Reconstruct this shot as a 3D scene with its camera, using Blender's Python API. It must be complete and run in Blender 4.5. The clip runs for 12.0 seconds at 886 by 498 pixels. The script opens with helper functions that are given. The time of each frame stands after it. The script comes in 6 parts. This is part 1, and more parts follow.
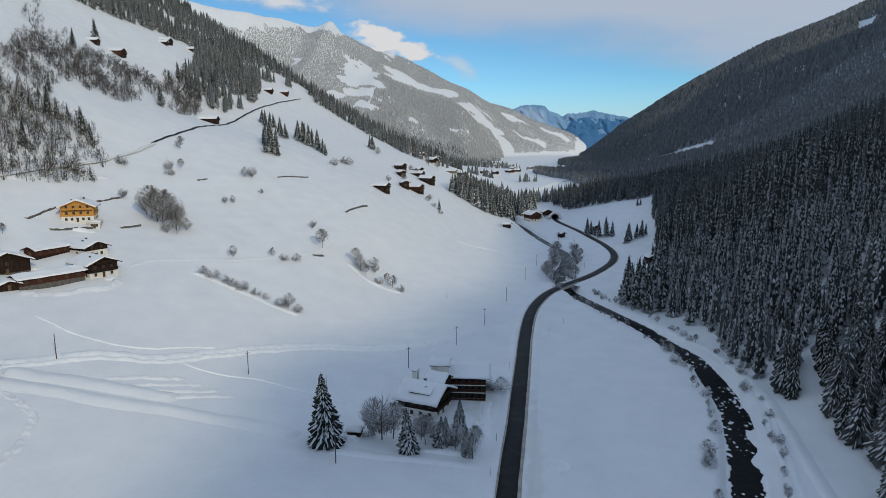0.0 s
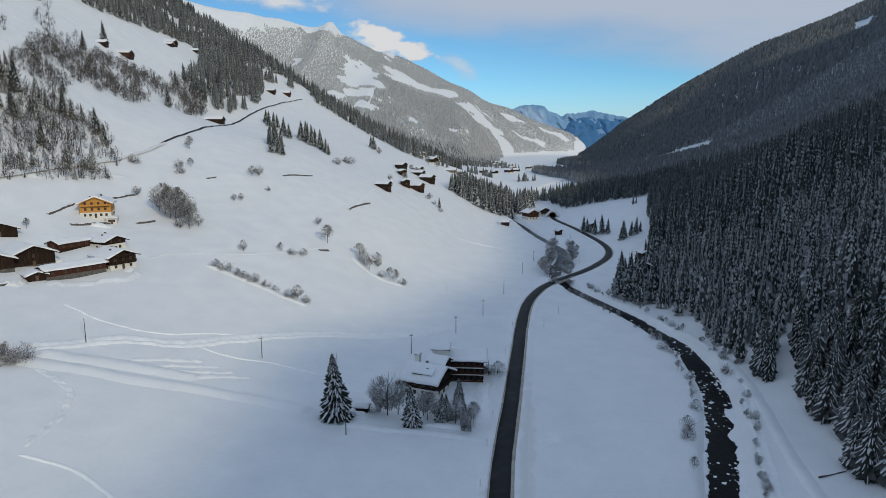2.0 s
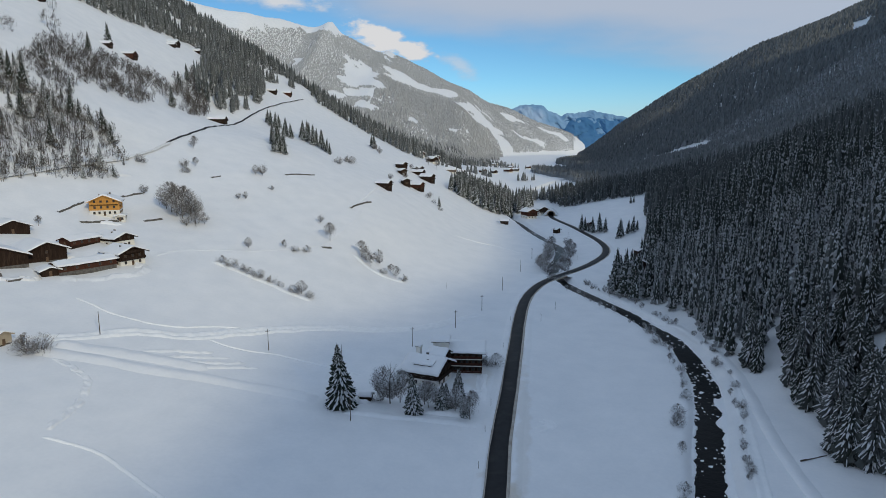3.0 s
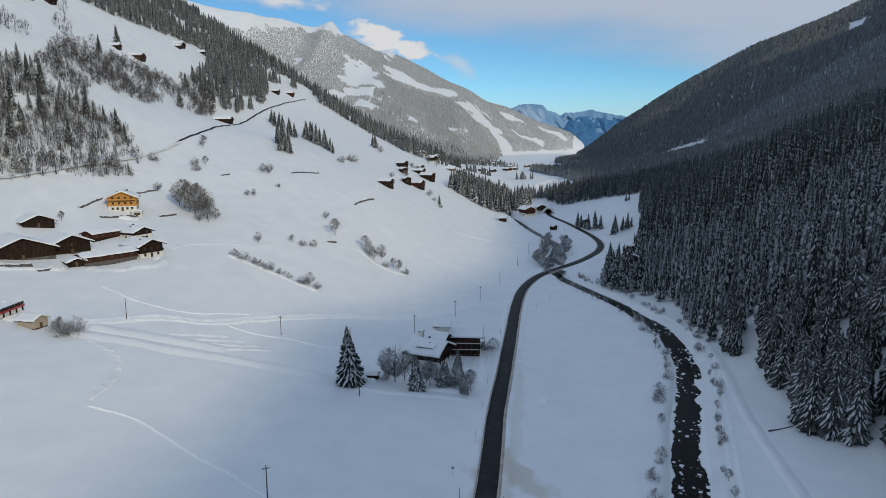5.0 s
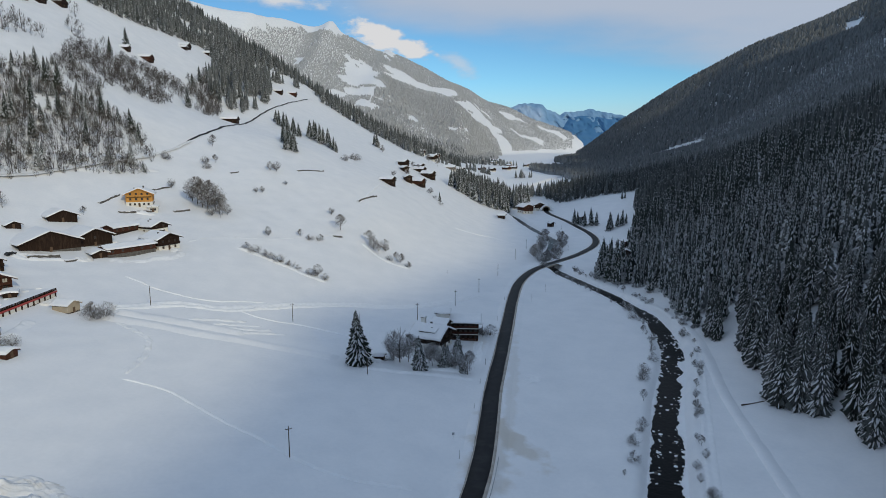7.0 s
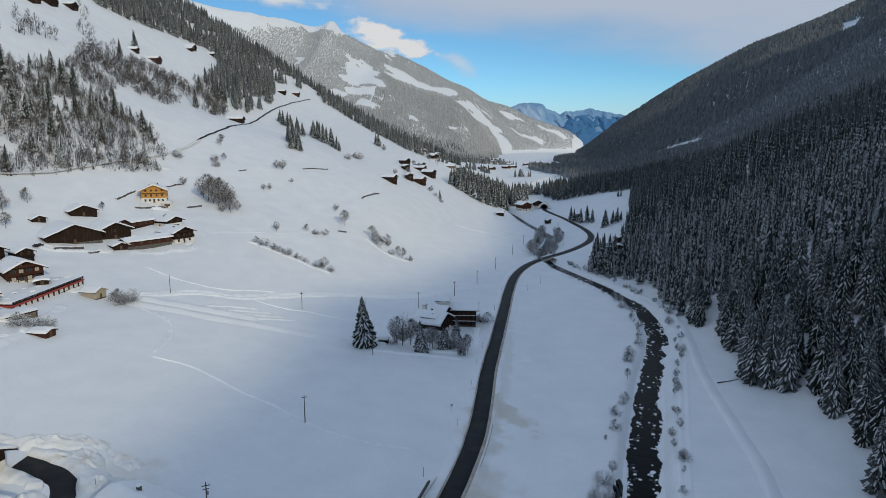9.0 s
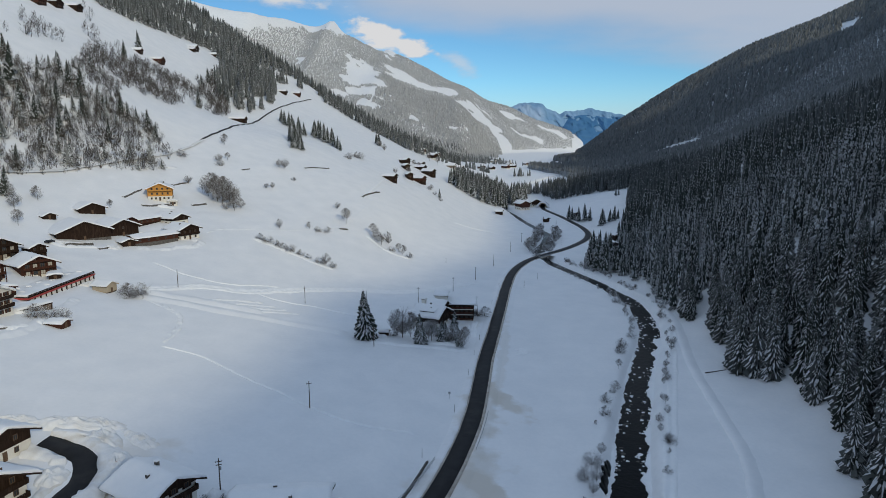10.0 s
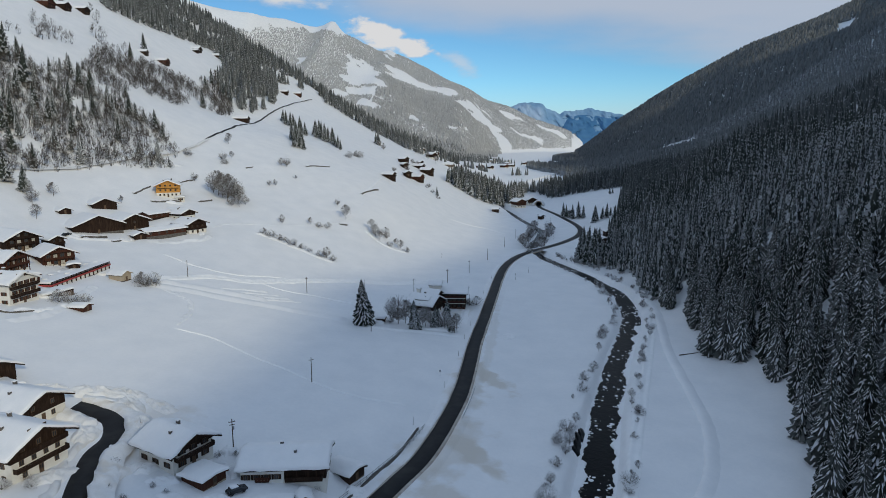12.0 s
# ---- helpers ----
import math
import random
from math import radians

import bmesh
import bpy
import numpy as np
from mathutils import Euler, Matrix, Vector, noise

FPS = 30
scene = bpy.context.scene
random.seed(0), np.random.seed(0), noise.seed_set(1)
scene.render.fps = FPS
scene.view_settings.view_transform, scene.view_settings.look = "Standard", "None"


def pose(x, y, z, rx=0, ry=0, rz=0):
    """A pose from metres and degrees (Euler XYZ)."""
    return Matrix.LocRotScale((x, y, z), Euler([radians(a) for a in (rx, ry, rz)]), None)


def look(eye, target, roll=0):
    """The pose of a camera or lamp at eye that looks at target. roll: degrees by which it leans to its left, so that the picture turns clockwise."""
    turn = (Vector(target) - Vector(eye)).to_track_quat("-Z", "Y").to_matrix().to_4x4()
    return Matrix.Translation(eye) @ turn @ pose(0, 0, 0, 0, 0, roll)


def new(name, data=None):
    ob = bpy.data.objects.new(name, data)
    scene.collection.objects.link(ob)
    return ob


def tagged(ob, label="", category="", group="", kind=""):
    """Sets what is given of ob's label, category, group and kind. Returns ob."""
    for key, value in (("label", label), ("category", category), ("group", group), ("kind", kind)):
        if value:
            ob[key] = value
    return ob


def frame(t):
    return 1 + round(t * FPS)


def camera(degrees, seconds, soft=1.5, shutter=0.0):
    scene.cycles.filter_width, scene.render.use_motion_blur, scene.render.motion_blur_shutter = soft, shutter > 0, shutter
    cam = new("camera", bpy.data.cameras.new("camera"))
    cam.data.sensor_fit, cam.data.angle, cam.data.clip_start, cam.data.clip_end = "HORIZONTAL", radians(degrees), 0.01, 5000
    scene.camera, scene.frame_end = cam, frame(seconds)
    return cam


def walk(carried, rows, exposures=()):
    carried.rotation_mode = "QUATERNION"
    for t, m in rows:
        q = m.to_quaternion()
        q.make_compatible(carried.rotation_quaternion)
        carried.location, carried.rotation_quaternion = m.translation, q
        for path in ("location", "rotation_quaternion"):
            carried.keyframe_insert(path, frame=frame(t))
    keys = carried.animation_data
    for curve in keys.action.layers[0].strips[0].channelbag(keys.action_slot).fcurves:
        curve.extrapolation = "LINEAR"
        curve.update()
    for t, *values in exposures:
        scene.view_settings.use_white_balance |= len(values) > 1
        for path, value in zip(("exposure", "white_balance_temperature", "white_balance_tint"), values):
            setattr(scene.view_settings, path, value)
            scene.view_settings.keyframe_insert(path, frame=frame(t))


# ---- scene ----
cam = camera(70.0, 12.0, soft=0.5)
# seconds, eye (metres), pitch, lean, yaw (degrees)
PATH = [
    (0.0, 0.04, -0.04, 87.04, -9.804, -0.001, -0.004),
    (0.5, -0.09, -3.52, 86.97, -9.799, 0.001, -0.008),
    (1.0, -0.18, -7.17, 86.94, -9.799, 0.001, -0.016),
    (1.5, -0.24, -10.96, 86.93, -9.803, -0.001, -0.027),
    (2.0, -0.30, -14.88, 86.94, -9.811, -0.003, -0.039),
    (2.5, -0.35, -18.89, 86.96, -9.823, -0.006, -0.052),
    (3.0, -0.42, -23.00, 87.00, -9.836, -0.009, -0.066),
    (5.0, -0.83, -40.00, 87.12, -9.904, -0.016, -0.108),
    (5.5, -0.96, -44.34, 87.14, -9.921, -0.017, -0.113),
    (6.0, -1.08, -48.71, 87.15, -9.939, -0.016, -0.116),
    (6.5, -1.18, -53.10, 87.15, -9.956, -0.015, -0.116),
    (7.0, -1.26, -57.50, 87.14, -9.972, -0.013, -0.114),
    (9.0, -1.03, -75.14, 87.00, -10.024, -0.002, -0.080),
    (9.5, -0.75, -79.55, 86.94, -10.034, 0.000, -0.068),
    (10.0, -0.36, -83.97, 86.87, -10.042, 0.002, -0.055),
    (10.5, 0.17, -88.38, 86.80, -10.049, 0.002, -0.042),
    (11.0, 0.86, -92.78, 86.73, -10.054, 0.001, -0.030),
    (11.5, 1.71, -97.18, 86.64, -10.059, -0.003, -0.021),
    (12.0, 2.75, -101.58, 86.56, -10.062, -0.009, -0.013),
]
walk(cam, [(t, pose(x, y, z, 90 + pitch, lean, yaw)) for t, x, y, z, pitch, lean, yaw in PATH])

# ---- light: a low winter sun from behind and a sky with thin cloud ----
SUN_AZ, SUN_EL = 34.0, 24.0  # degrees to the right of straight behind the first view; height
sun_from = Vector((math.sin(radians(SUN_AZ)) * math.cos(radians(SUN_EL)), -math.cos(radians(SUN_AZ)) * math.cos(radians(SUN_EL)), math.sin(radians(SUN_EL))))
sun = new("sun", bpy.data.lights.new("sun", "SUN"))
sun.data.energy, sun.data.angle, sun.data.color = 1.76, radians(1.2), (1.0, 0.905, 0.665)
sun.matrix_world = look(sun_from * 100, (0, 0, 0))
scene.view_settings.exposure = -0.14

world = bpy.data.worlds.new("sky")
scene.world = world
world.use_nodes = True
wn, wl = world.node_tree.nodes, world.node_tree.links
wn.clear()


def wnode(kind, **settings):
    n = wn.new(kind)
    for key, value in settings.items():
        if key == "operation":
            n.operation = value
        elif key == "blend":
            n.blend_type = value
        else:
            n.inputs[key.replace("_", " ")].default_value = value
    return n


sky = wn.new("ShaderNodeTexSky")
sky.sky_type, sky.sun_disc = "NISHITA", False
sky.sun_elevation, sky.sun_rotation = radians(SUN_EL), radians(180 - SUN_AZ)
sky.air_density, sky.dust_density, sky.ozone_density, sky.altitude = 1.0, 0.0, 3.0, 2500
coord = wn.new("ShaderNodeTexCoord")
split = wn.new("ShaderNodeSeparateXYZ")
wl.new(coord.outputs["Generated"], split.inputs[0])


def wmath(op, a, b=None, c=None):
    n = wn.new("ShaderNodeMath")
    n.operation = op
    for i, v in enumerate((a, b, c)):
        if v is not None:
            if isinstance(v, (int, float)):
                n.inputs[i].default_value = v
            else:
                wl.new(v, n.inputs[i])
    return n.outputs[0]


def wramp(v, a, b):
    n = wn.new("ShaderNodeMapRange")
    n.interpolation_type = "SMOOTHSTEP"
    wl.new(v, n.inputs[0])
    n.inputs[1].default_value, n.inputs[2].default_value = a, b
    return n.outputs[0]


# thin cloud: a sheet overhead, seen on a plane, with an open blue band low down
dz = wmath("MAXIMUM", split.outputs[2], 0.02)
px, py = wmath("DIVIDE", split.outputs[0], wmath("ADD", dz, 0.12)), wmath("DIVIDE", split.outputs[1], wmath("ADD", dz, 0.12))
plane = wn.new("ShaderNodeCombineXYZ")
wl.new(px, plane.inputs[0])
wl.new(py, plane.inputs[1])
veil = wn.new("ShaderNodeTexNoise")
veil.inputs["Scale"].default_value, veil.inputs["Detail"].default_value, veil.inputs["Roughness"].default_value = 0.55, 6, 0.5
wl.new(plane.outputs[0], veil.inputs["Vector"])
puff = wn.new("ShaderNodeTexNoise")
puff.inputs["Scale"].default_value, puff.inputs["Detail"].default_value, puff.inputs["Roughness"].default_value = 22, 8, 0.58
stretch = wn.new("ShaderNodeVectorMath")
stretch.operation = "MULTIPLY"
stretch.inputs[1].default_value = (1, 1, 2.2)
wl.new(coord.outputs["Generated"], stretch.inputs[0])
wl.new(stretch.outputs[0], puff.inputs["Vector"])
side = wmath("MULTIPLY", split.outputs[0], 0.17)
level = wmath("ADD", wmath("ADD", split.outputs[2], side), wmath("MULTIPLY", wmath("SUBTRACT", veil.outputs[0], 0.5), 0.22))
sheet = wmath("MULTIPLY", wramp(level, 0.128, 0.222), wmath("SUBTRACT", 1.0, wmath("MULTIPLY", wramp(split.outputs[2], 0.30, 0.60), 0.15)))
# small cumulus over the ridge: middle x and z, half width, half height, fall to the right
def heap(x, z, w, h, fall, soft=0.55):
    ex = wmath("DIVIDE", wmath("SUBTRACT", split.outputs[0], x), w)
    ez = wmath("DIVIDE", wmath("ADD", wmath("SUBTRACT", split.outputs[2], z), wmath("MULTIPLY", wmath("SUBTRACT", split.outputs[0], x), fall)), h)
    blob = wmath("SUBTRACT", 1.0, wmath("SQRT", wmath("ADD", wmath("MULTIPLY", ex, ex), wmath("MULTIPLY", ez, ez))))
    edge = wramp(wmath("ADD", blob, wmath("MULTIPLY", wmath("SUBTRACT", puff.outputs[0], 0.5), 2.4)), 0.0, soft)
    return wmath("MULTIPLY", edge, wramp(split.outputs[1], 0.5, 0.8))


cum = wmath("MAXIMUM", heap(-0.100, 0.148, 0.055, 0.026, 0.25), heap(-0.045, 0.131, 0.042, 0.016, 0.15))
cum = wmath("MAXIMUM", cum, wmath("MULTIPLY", heap(0.030, 0.108, 0.045, 0.016, 0.35, 1.1), 0.6))
cum = wmath("MAXIMUM", cum, wmath("MULTIPLY", heap(-0.24, 0.196, 0.13, 0.017, 0.12, 1.1), 0.9))
low = wmath("SUBTRACT", 1.0, wramp(split.outputs[2], 0.0, 0.09))
low = wmath("MULTIPLY", low, wmath("ADD", 0.35, wmath("MULTIPLY", veil.outputs[0], 0.5)))
cover = wmath("MINIMUM", wmath("MAXIMUM", wmath("MAXIMUM", wmath("MULTIPLY", sheet, 0.95), cum), low), 1.0)
bg_sky, bg_cloud, mix, out = wn.new("ShaderNodeBackground"), wn.new("ShaderNodeBackground"), wn.new("ShaderNodeMixShader"), wn.new("ShaderNodeOutputWorld")
bg_sky.inputs["Strength"].default_value = 0.118
blue = wn.new("ShaderNodeMix")
blue.data_type, blue.blend_type = "RGBA", "MULTIPLY"
blue.inputs["Factor"].default_value = 1.0
wl.new(sky.outputs[0], blue.inputs[6])
blue.inputs[7].default_value = (0.66, 0.96, 1.0, 1)
wl.new(blue.outputs[2], bg_sky.inputs["Color"])
high = wn.new("ShaderNodeMix")
high.data_type = "RGBA"
wl.new(wramp(split.outputs[2], 0.22, 0.5), high.inputs["Factor"])
high.inputs[6].default_value, high.inputs[7].default_value = (0.53, 0.605, 0.735, 1), (0.405, 0.53, 0.715, 1)
tint = wn.new("ShaderNodeMix")
tint.data_type = "RGBA"
wl.new(cum, tint.inputs["Factor"])
wl.new(high.outputs[2], tint.inputs[6])
tint.inputs[7].default_value = (0.84, 0.845, 0.86, 1)
wl.new(tint.outputs[2], bg_cloud.inputs["Color"])
bg_cloud.inputs["Strength"].default_value = 0.90
wl.new(cover, mix.inputs[0])
wl.new(bg_sky.outputs[0], mix.inputs[1])
wl.new(bg_cloud.outputs[0], mix.inputs[2])
wl.new(mix.outputs[0], out.inputs[0])


# ---- materials ----
def surface(name, c1, c2, scale=2.0, rough=0.85, bump=0.3, fine=12.0, metal=0.0, c3=None, stretch=None, islands=False):
    """A surface of two colours mixed at two scales, with relief; c3: a third colour in worn patches."""
    m = bpy.data.materials.new(name)
    m.use_nodes = True
    n, l = m.node_tree.nodes, m.node_tree.links
    b = n["Principled BSDF"]
    b.inputs["Roughness"].default_value, b.inputs["Metallic"].default_value = rough, metal
    if rough > 0.62:
        b.inputs["Specular IOR Level"].default_value = 0.18
    tc = n.new("ShaderNodeTexCoord")
    mp = n.new("ShaderNodeMapping")
    mp.inputs["Scale"].default_value = stretch or (1, 1, 1)
    l.new(tc.outputs["Object"], mp.inputs[0])
    big, small = n.new("ShaderNodeTexNoise"), n.new("ShaderNodeTexNoise")
    for t, s, d in ((big, scale, 4), (small, fine, 3)):
        t.inputs["Scale"].default_value, t.inputs["Detail"].default_value = s, d
        l.new(mp.outputs[0], t.inputs["Vector"])
    add = n.new("ShaderNodeMath")
    add.operation = "MULTIPLY_ADD"
    l.new(small.outputs[0], add.inputs[0])
    add.inputs[1].default_value = 0.5
    l.new(big.outputs[0], add.inputs[2])
    rng = n.new("ShaderNodeMapRange")
    l.new(add.outputs[0], rng.inputs[0])
    rng.inputs[1].default_value, rng.inputs[2].default_value = 0.5, 1.0
    mixc = n.new("ShaderNodeMix")
    mixc.data_type = "RGBA"
    l.new(rng.outputs[0], mixc.inputs["Factor"])
    mixc.inputs[6].default_value, mixc.inputs[7].default_value = (*c1, 1), (*c2, 1)
    colour = mixc.outputs[2]
    if c3:
        patch = n.new("ShaderNodeTexNoise")
        patch.inputs["Scale"].default_value, patch.inputs["Detail"].default_value = scale * 0.4, 5
        l.new(mp.outputs[0], patch.inputs["Vector"])
        r3 = n.new("ShaderNodeMapRange")
        l.new(patch.outputs[0], r3.inputs[0])
        r3.inputs[1].default_value, r3.inputs[2].default_value = 0.52, 0.68
        m3 = n.new("ShaderNodeMix")
        m3.data_type = "RGBA"
        l.new(r3.outputs[0], m3.inputs["Factor"])
        l.new(colour, m3.inputs[6])
        m3.inputs[7].default_value = (*c3, 1)
        colour = m3.outputs[2]
    l.new(colour, b.inputs["Base Color"])
    if bump:
        bp = n.new("ShaderNodeBump")
        bp.inputs["Strength"].default_value, bp.inputs["Distance"].default_value = bump, 0.1
        l.new(add.outputs[0], bp.inputs["Height"])
        l.new(bp.outputs[0], b.inputs["Normal"])
    return m


def snowy(name, c1, c2, amount=0.5, lo=0.2, hi=0.7, scale=0.9, rough=0.85, most=1.0):
    """A plant's surface under snow, which lies on what faces up, in patches."""
    m = surface(name, c1, c2, scale, rough, 0.0, scale * 6)
    n, l = m.node_tree.nodes, m.node_tree.links
    b = n["Principled BSDF"]
    base = b.inputs["Base Color"].links[0].from_socket
    geo, sep = n.new("ShaderNodeNewGeometry"), n.new("ShaderNodeSeparateXYZ")
    l.new(geo.outputs["True Normal"], sep.inputs[0])
    up = n.new("ShaderNodeMapRange")
    l.new(sep.outputs[2], up.inputs[0])
    up.inputs[1].default_value, up.inputs[2].default_value = lo, hi
    tc, cl = n.new("ShaderNodeTexCoord"), n.new("ShaderNodeTexNoise")
    l.new(tc.outputs["Object"], cl.inputs["Vector"])
    cl.inputs["Scale"].default_value, cl.inputs["Detail"].default_value = scale, 4
    cr = n.new("ShaderNodeMapRange")
    l.new(cl.outputs[0], cr.inputs[0])
    cr.inputs[1].default_value, cr.inputs[2].default_value = 0.72 - 0.5 * amount, 0.86 - 0.5 * amount
    f = n.new("ShaderNodeMath")
    f.operation = "MULTIPLY"
    l.new(up.outputs[0], f.inputs[0])
    l.new(cr.outputs[0], f.inputs[1])
    f2 = n.new("ShaderNodeMath")
    f2.operation = "MULTIPLY"
    l.new(f.outputs[0], f2.inputs[0])
    f2.inputs[1].default_value = most
    mx = n.new("ShaderNodeMix")
    mx.data_type = "RGBA"
    l.new(f2.outputs[0], mx.inputs["Factor"])
    l.new(base, mx.inputs[6])
    mx.inputs[7].default_value = (0.75, 0.77, 0.80, 1)
    l.new(mx.outputs[2], b.inputs["Base Color"])
    return m


def stained(m, spots, colour):
    """Grit and meltwater stains on the snow: ragged patches at x, y with two radii and a turn."""
    n, l = m.node_tree.nodes, m.node_tree.links
    bsdf = n["Principled BSDF"]
    base = bsdf.inputs["Base Color"].links[0].from_socket
    tc, cloud = n.new("ShaderNodeTexCoord"), n.new("ShaderNodeTexNoise")
    l.new(tc.outputs["Object"], cloud.inputs["Vector"])
    cloud.inputs["Scale"].default_value, cloud.inputs["Detail"].default_value = 0.16, 6
    for x, y, ra, rb_, turn, amount in spots:
        mp, ln, ad, rg, mx = n.new("ShaderNodeMapping"), n.new("ShaderNodeVectorMath"), n.new("ShaderNodeMath"), n.new("ShaderNodeMapRange"), n.new("ShaderNodeMix")
        mp.vector_type = "TEXTURE"
        mp.inputs["Location"].default_value, mp.inputs["Rotation"].default_value, mp.inputs["Scale"].default_value = (x, y, 0), (0, 0, radians(turn)), (ra, rb_, 1e4)
        l.new(tc.outputs["Object"], mp.inputs[0])
        ln.operation = "LENGTH"
        l.new(mp.outputs[0], ln.inputs[0])
        ad.operation = "MULTIPLY_ADD"
        l.new(cloud.outputs[0], ad.inputs[0])
        ad.inputs[1].default_value = -2.2
        l.new(ln.outputs["Value"], ad.inputs[2])
        l.new(ad.outputs[0], rg.inputs[0])
        rg.inputs[1].default_value, rg.inputs[2].default_value, rg.inputs[3].default_value, rg.inputs[4].default_value = -0.05, -0.5, 0.0, amount
        mx.data_type = "RGBA"
        l.new(rg.outputs[0], mx.inputs["Factor"])
        l.new(base, mx.inputs[6])
        mx.inputs[7].default_value = (*colour, 1)
        base = mx.outputs[2]
    l.new(base, bsdf.inputs["Base Color"])


GROUND_SNOW = surface("ground_snow", (0.77, 0.78, 0.80), (0.85, 0.85, 0.86), 0.10, 0.6, 0.5, 0.9)
stained(GROUND_SNOW, [(18, 103, 4.2, 18, 25, 0.75), (9.5, 50, 4.2, 16, 28, 0.8), (11, 92, 7.0, 24, -9, 0.5), (3, 50, 10, 24, -20, 0.5), (2, 28, 5, 14, 25, 0.6), (-68, 46, 11, 8, 0, 0.4), (13, 185, 4.5, 16, -12, 0.3), (-168, 198, 8, 6, 0, 0.5), (128, 395, 4, 20, 20, 0.35), (6, 75, 3.0, 40, -7, 0.4), (22, 140, 2.2, 60, -8, 0.3)], (0.60, 0.55, 0.485))
TRACK_SNOW = surface("trodden_snow", (0.82, 0.83, 0.84), (0.90, 0.90, 0.91), 0.5, 0.6, 0.4, 4.0)
ROOF_SNOW = surface("roof_snow", (0.80, 0.81, 0.83), (0.86, 0.86, 0.87), 0.3, 0.6, 0.2, 2.5)
BANK_SNOW = surface("ploughed_snow", (0.72, 0.72, 0.72), (0.83, 0.83, 0.84), 0.6, 0.7, 0.6, 5.0, c3=(0.69, 0.66, 0.62))
DIRTY_SNOW = surface("dirty_snow", (0.30, 0.26, 0.22), (0.52, 0.48, 0.43), 0.35, 0.7, 0.3, 1.6)
ASPHALT = surface("asphalt", (0.012, 0.012, 0.014), (0.022, 0.022, 0.024), 0.4, 0.65, 0.2, 9.0, c3=(0.033, 0.032, 0.032))
WATER = surface("stream_water", (0.001, 0.0016, 0.0022), (0.003, 0.0045, 0.006), 0.5, 0.3, 0.9, 1.2)
WATER.node_tree.nodes["Principled BSDF"].inputs["Specular IOR Level"].default_value = 0.04
ROCK = surface("dark_rock", (0.07, 0.065, 0.06), (0.16, 0.15, 0.14), 1.2, 0.9, 0.8, 7.0)
WOOD = surface("dark_larch_boards", (0.014, 0.008, 0.0055), (0.035, 0.019, 0.012), 1.2, 0.8, 0.5, 9.0, c3=(0.048, 0.029, 0.019), stretch=(4, 4, 0.6))
WOOD_RED = surface("red_brown_boards", (0.042, 0.016, 0.010), (0.085, 0.034, 0.021), 1.2, 0.8, 0.4, 9.0, stretch=(4, 4, 0.6))
WOOD_GOLD = surface("golden_boards", (0.50, 0.22, 0.05), (0.62, 0.32, 0.08), 1.0, 0.7, 0.3, 8.0, stretch=(4, 4, 0.6))
WOOD_GREY = surface("weathered_boards", (0.13, 0.10, 0.08), (0.24, 0.19, 0.15), 1.2, 0.9, 0.5, 9.0, stretch=(4, 4, 0.6))
PLASTER = surface("white_render", (0.66, 0.63, 0.57), (0.78, 0.76, 0.71), 0.5, 0.9, 0.15, 14.0)
PLASTER_TAN = surface("tan_render", (0.36, 0.30, 0.22), (0.46, 0.39, 0.30), 0.5, 0.9, 0.15, 14.0)
RED_PAINT = surface("red_paint", (0.30, 0.035, 0.03), (0.40, 0.06, 0.05), 0.8, 0.6, 0.1, 12.0)
# cream panes: curtains and reflected sky painted as one pale colour
CURTAIN_SKY = surface("curtain_and_sky_glass", (0.42, 0.40, 0.36), (0.58, 0.55, 0.50), 1.5, 0.25, 0.0, 6.0)
GLASS = surface("window_glass", (0.03, 0.035, 0.04), (0.05, 0.055, 0.06), 0.7, 0.08, 0.0, 3.0)
FRAME = surface("window_frame_wood", (0.09, 0.055, 0.035), (0.15, 0.10, 0.065), 2.0, 0.7, 0.1, 12.0)
METAL = surface("galvanised_steel", (0.30, 0.31, 0.32), (0.42, 0.43, 0.44), 2.0, 0.45, 0.05, 15.0, metal=0.8)
POLE_WOOD = surface("pole_wood", (0.075, 0.058, 0.045), (0.13, 0.10, 0.08), 2.0, 0.9, 0.3, 12.0, stretch=(4, 4, 0.5))
BARK = surface("spruce_bark", (0.06, 0.045, 0.035), (0.11, 0.085, 0.07), 2.0, 0.95, 0.4, 10.0)
SPRUCE = snowy("snowy_spruce_needles", (0.019, 0.025, 0.022), (0.046, 0.054, 0.049), 1.0, 0.12, 0.60, 0.35, most=0.84)
NEAR_SPRUCE = snowy("snowy_spruce_boughs", (0.018, 0.024, 0.020), (0.044, 0.052, 0.044), 0.84, 0.30, 0.70, 16, most=0.80)
GARDEN_SPRUCE = snowy("snowy_garden_spruce", (0.018, 0.025, 0.020), (0.042, 0.052, 0.040), 0.86, 0.56, 0.78, 30, most=0.88)
FAR_SPRUCE = snowy("snowy_far_spruce", (0.024, 0.030, 0.029), (0.052, 0.060, 0.058), 0.95, 0.05, 0.55, 0.13, most=0.55)
# snow-dusted needles lightened to grey: the haze of distance is in this colour
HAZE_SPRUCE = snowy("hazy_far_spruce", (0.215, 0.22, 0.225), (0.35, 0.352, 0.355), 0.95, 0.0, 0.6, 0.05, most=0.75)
FROST_TWIG = snowy("frosted_twigs", (0.10, 0.088, 0.080), (0.21, 0.19, 0.18), 0.84, -0.15, 0.55, 20)
WOOD_TWIG = snowy("frosted_wood_twigs", (0.050, 0.043, 0.038), (0.115, 0.102, 0.092), 0.55, 0.05, 0.8, 1.2)
TWIG_BARK = snowy("bare_tree_bark", (0.07, 0.06, 0.052), (0.13, 0.115, 0.10), 0.5, 0.1, 0.7, 20)
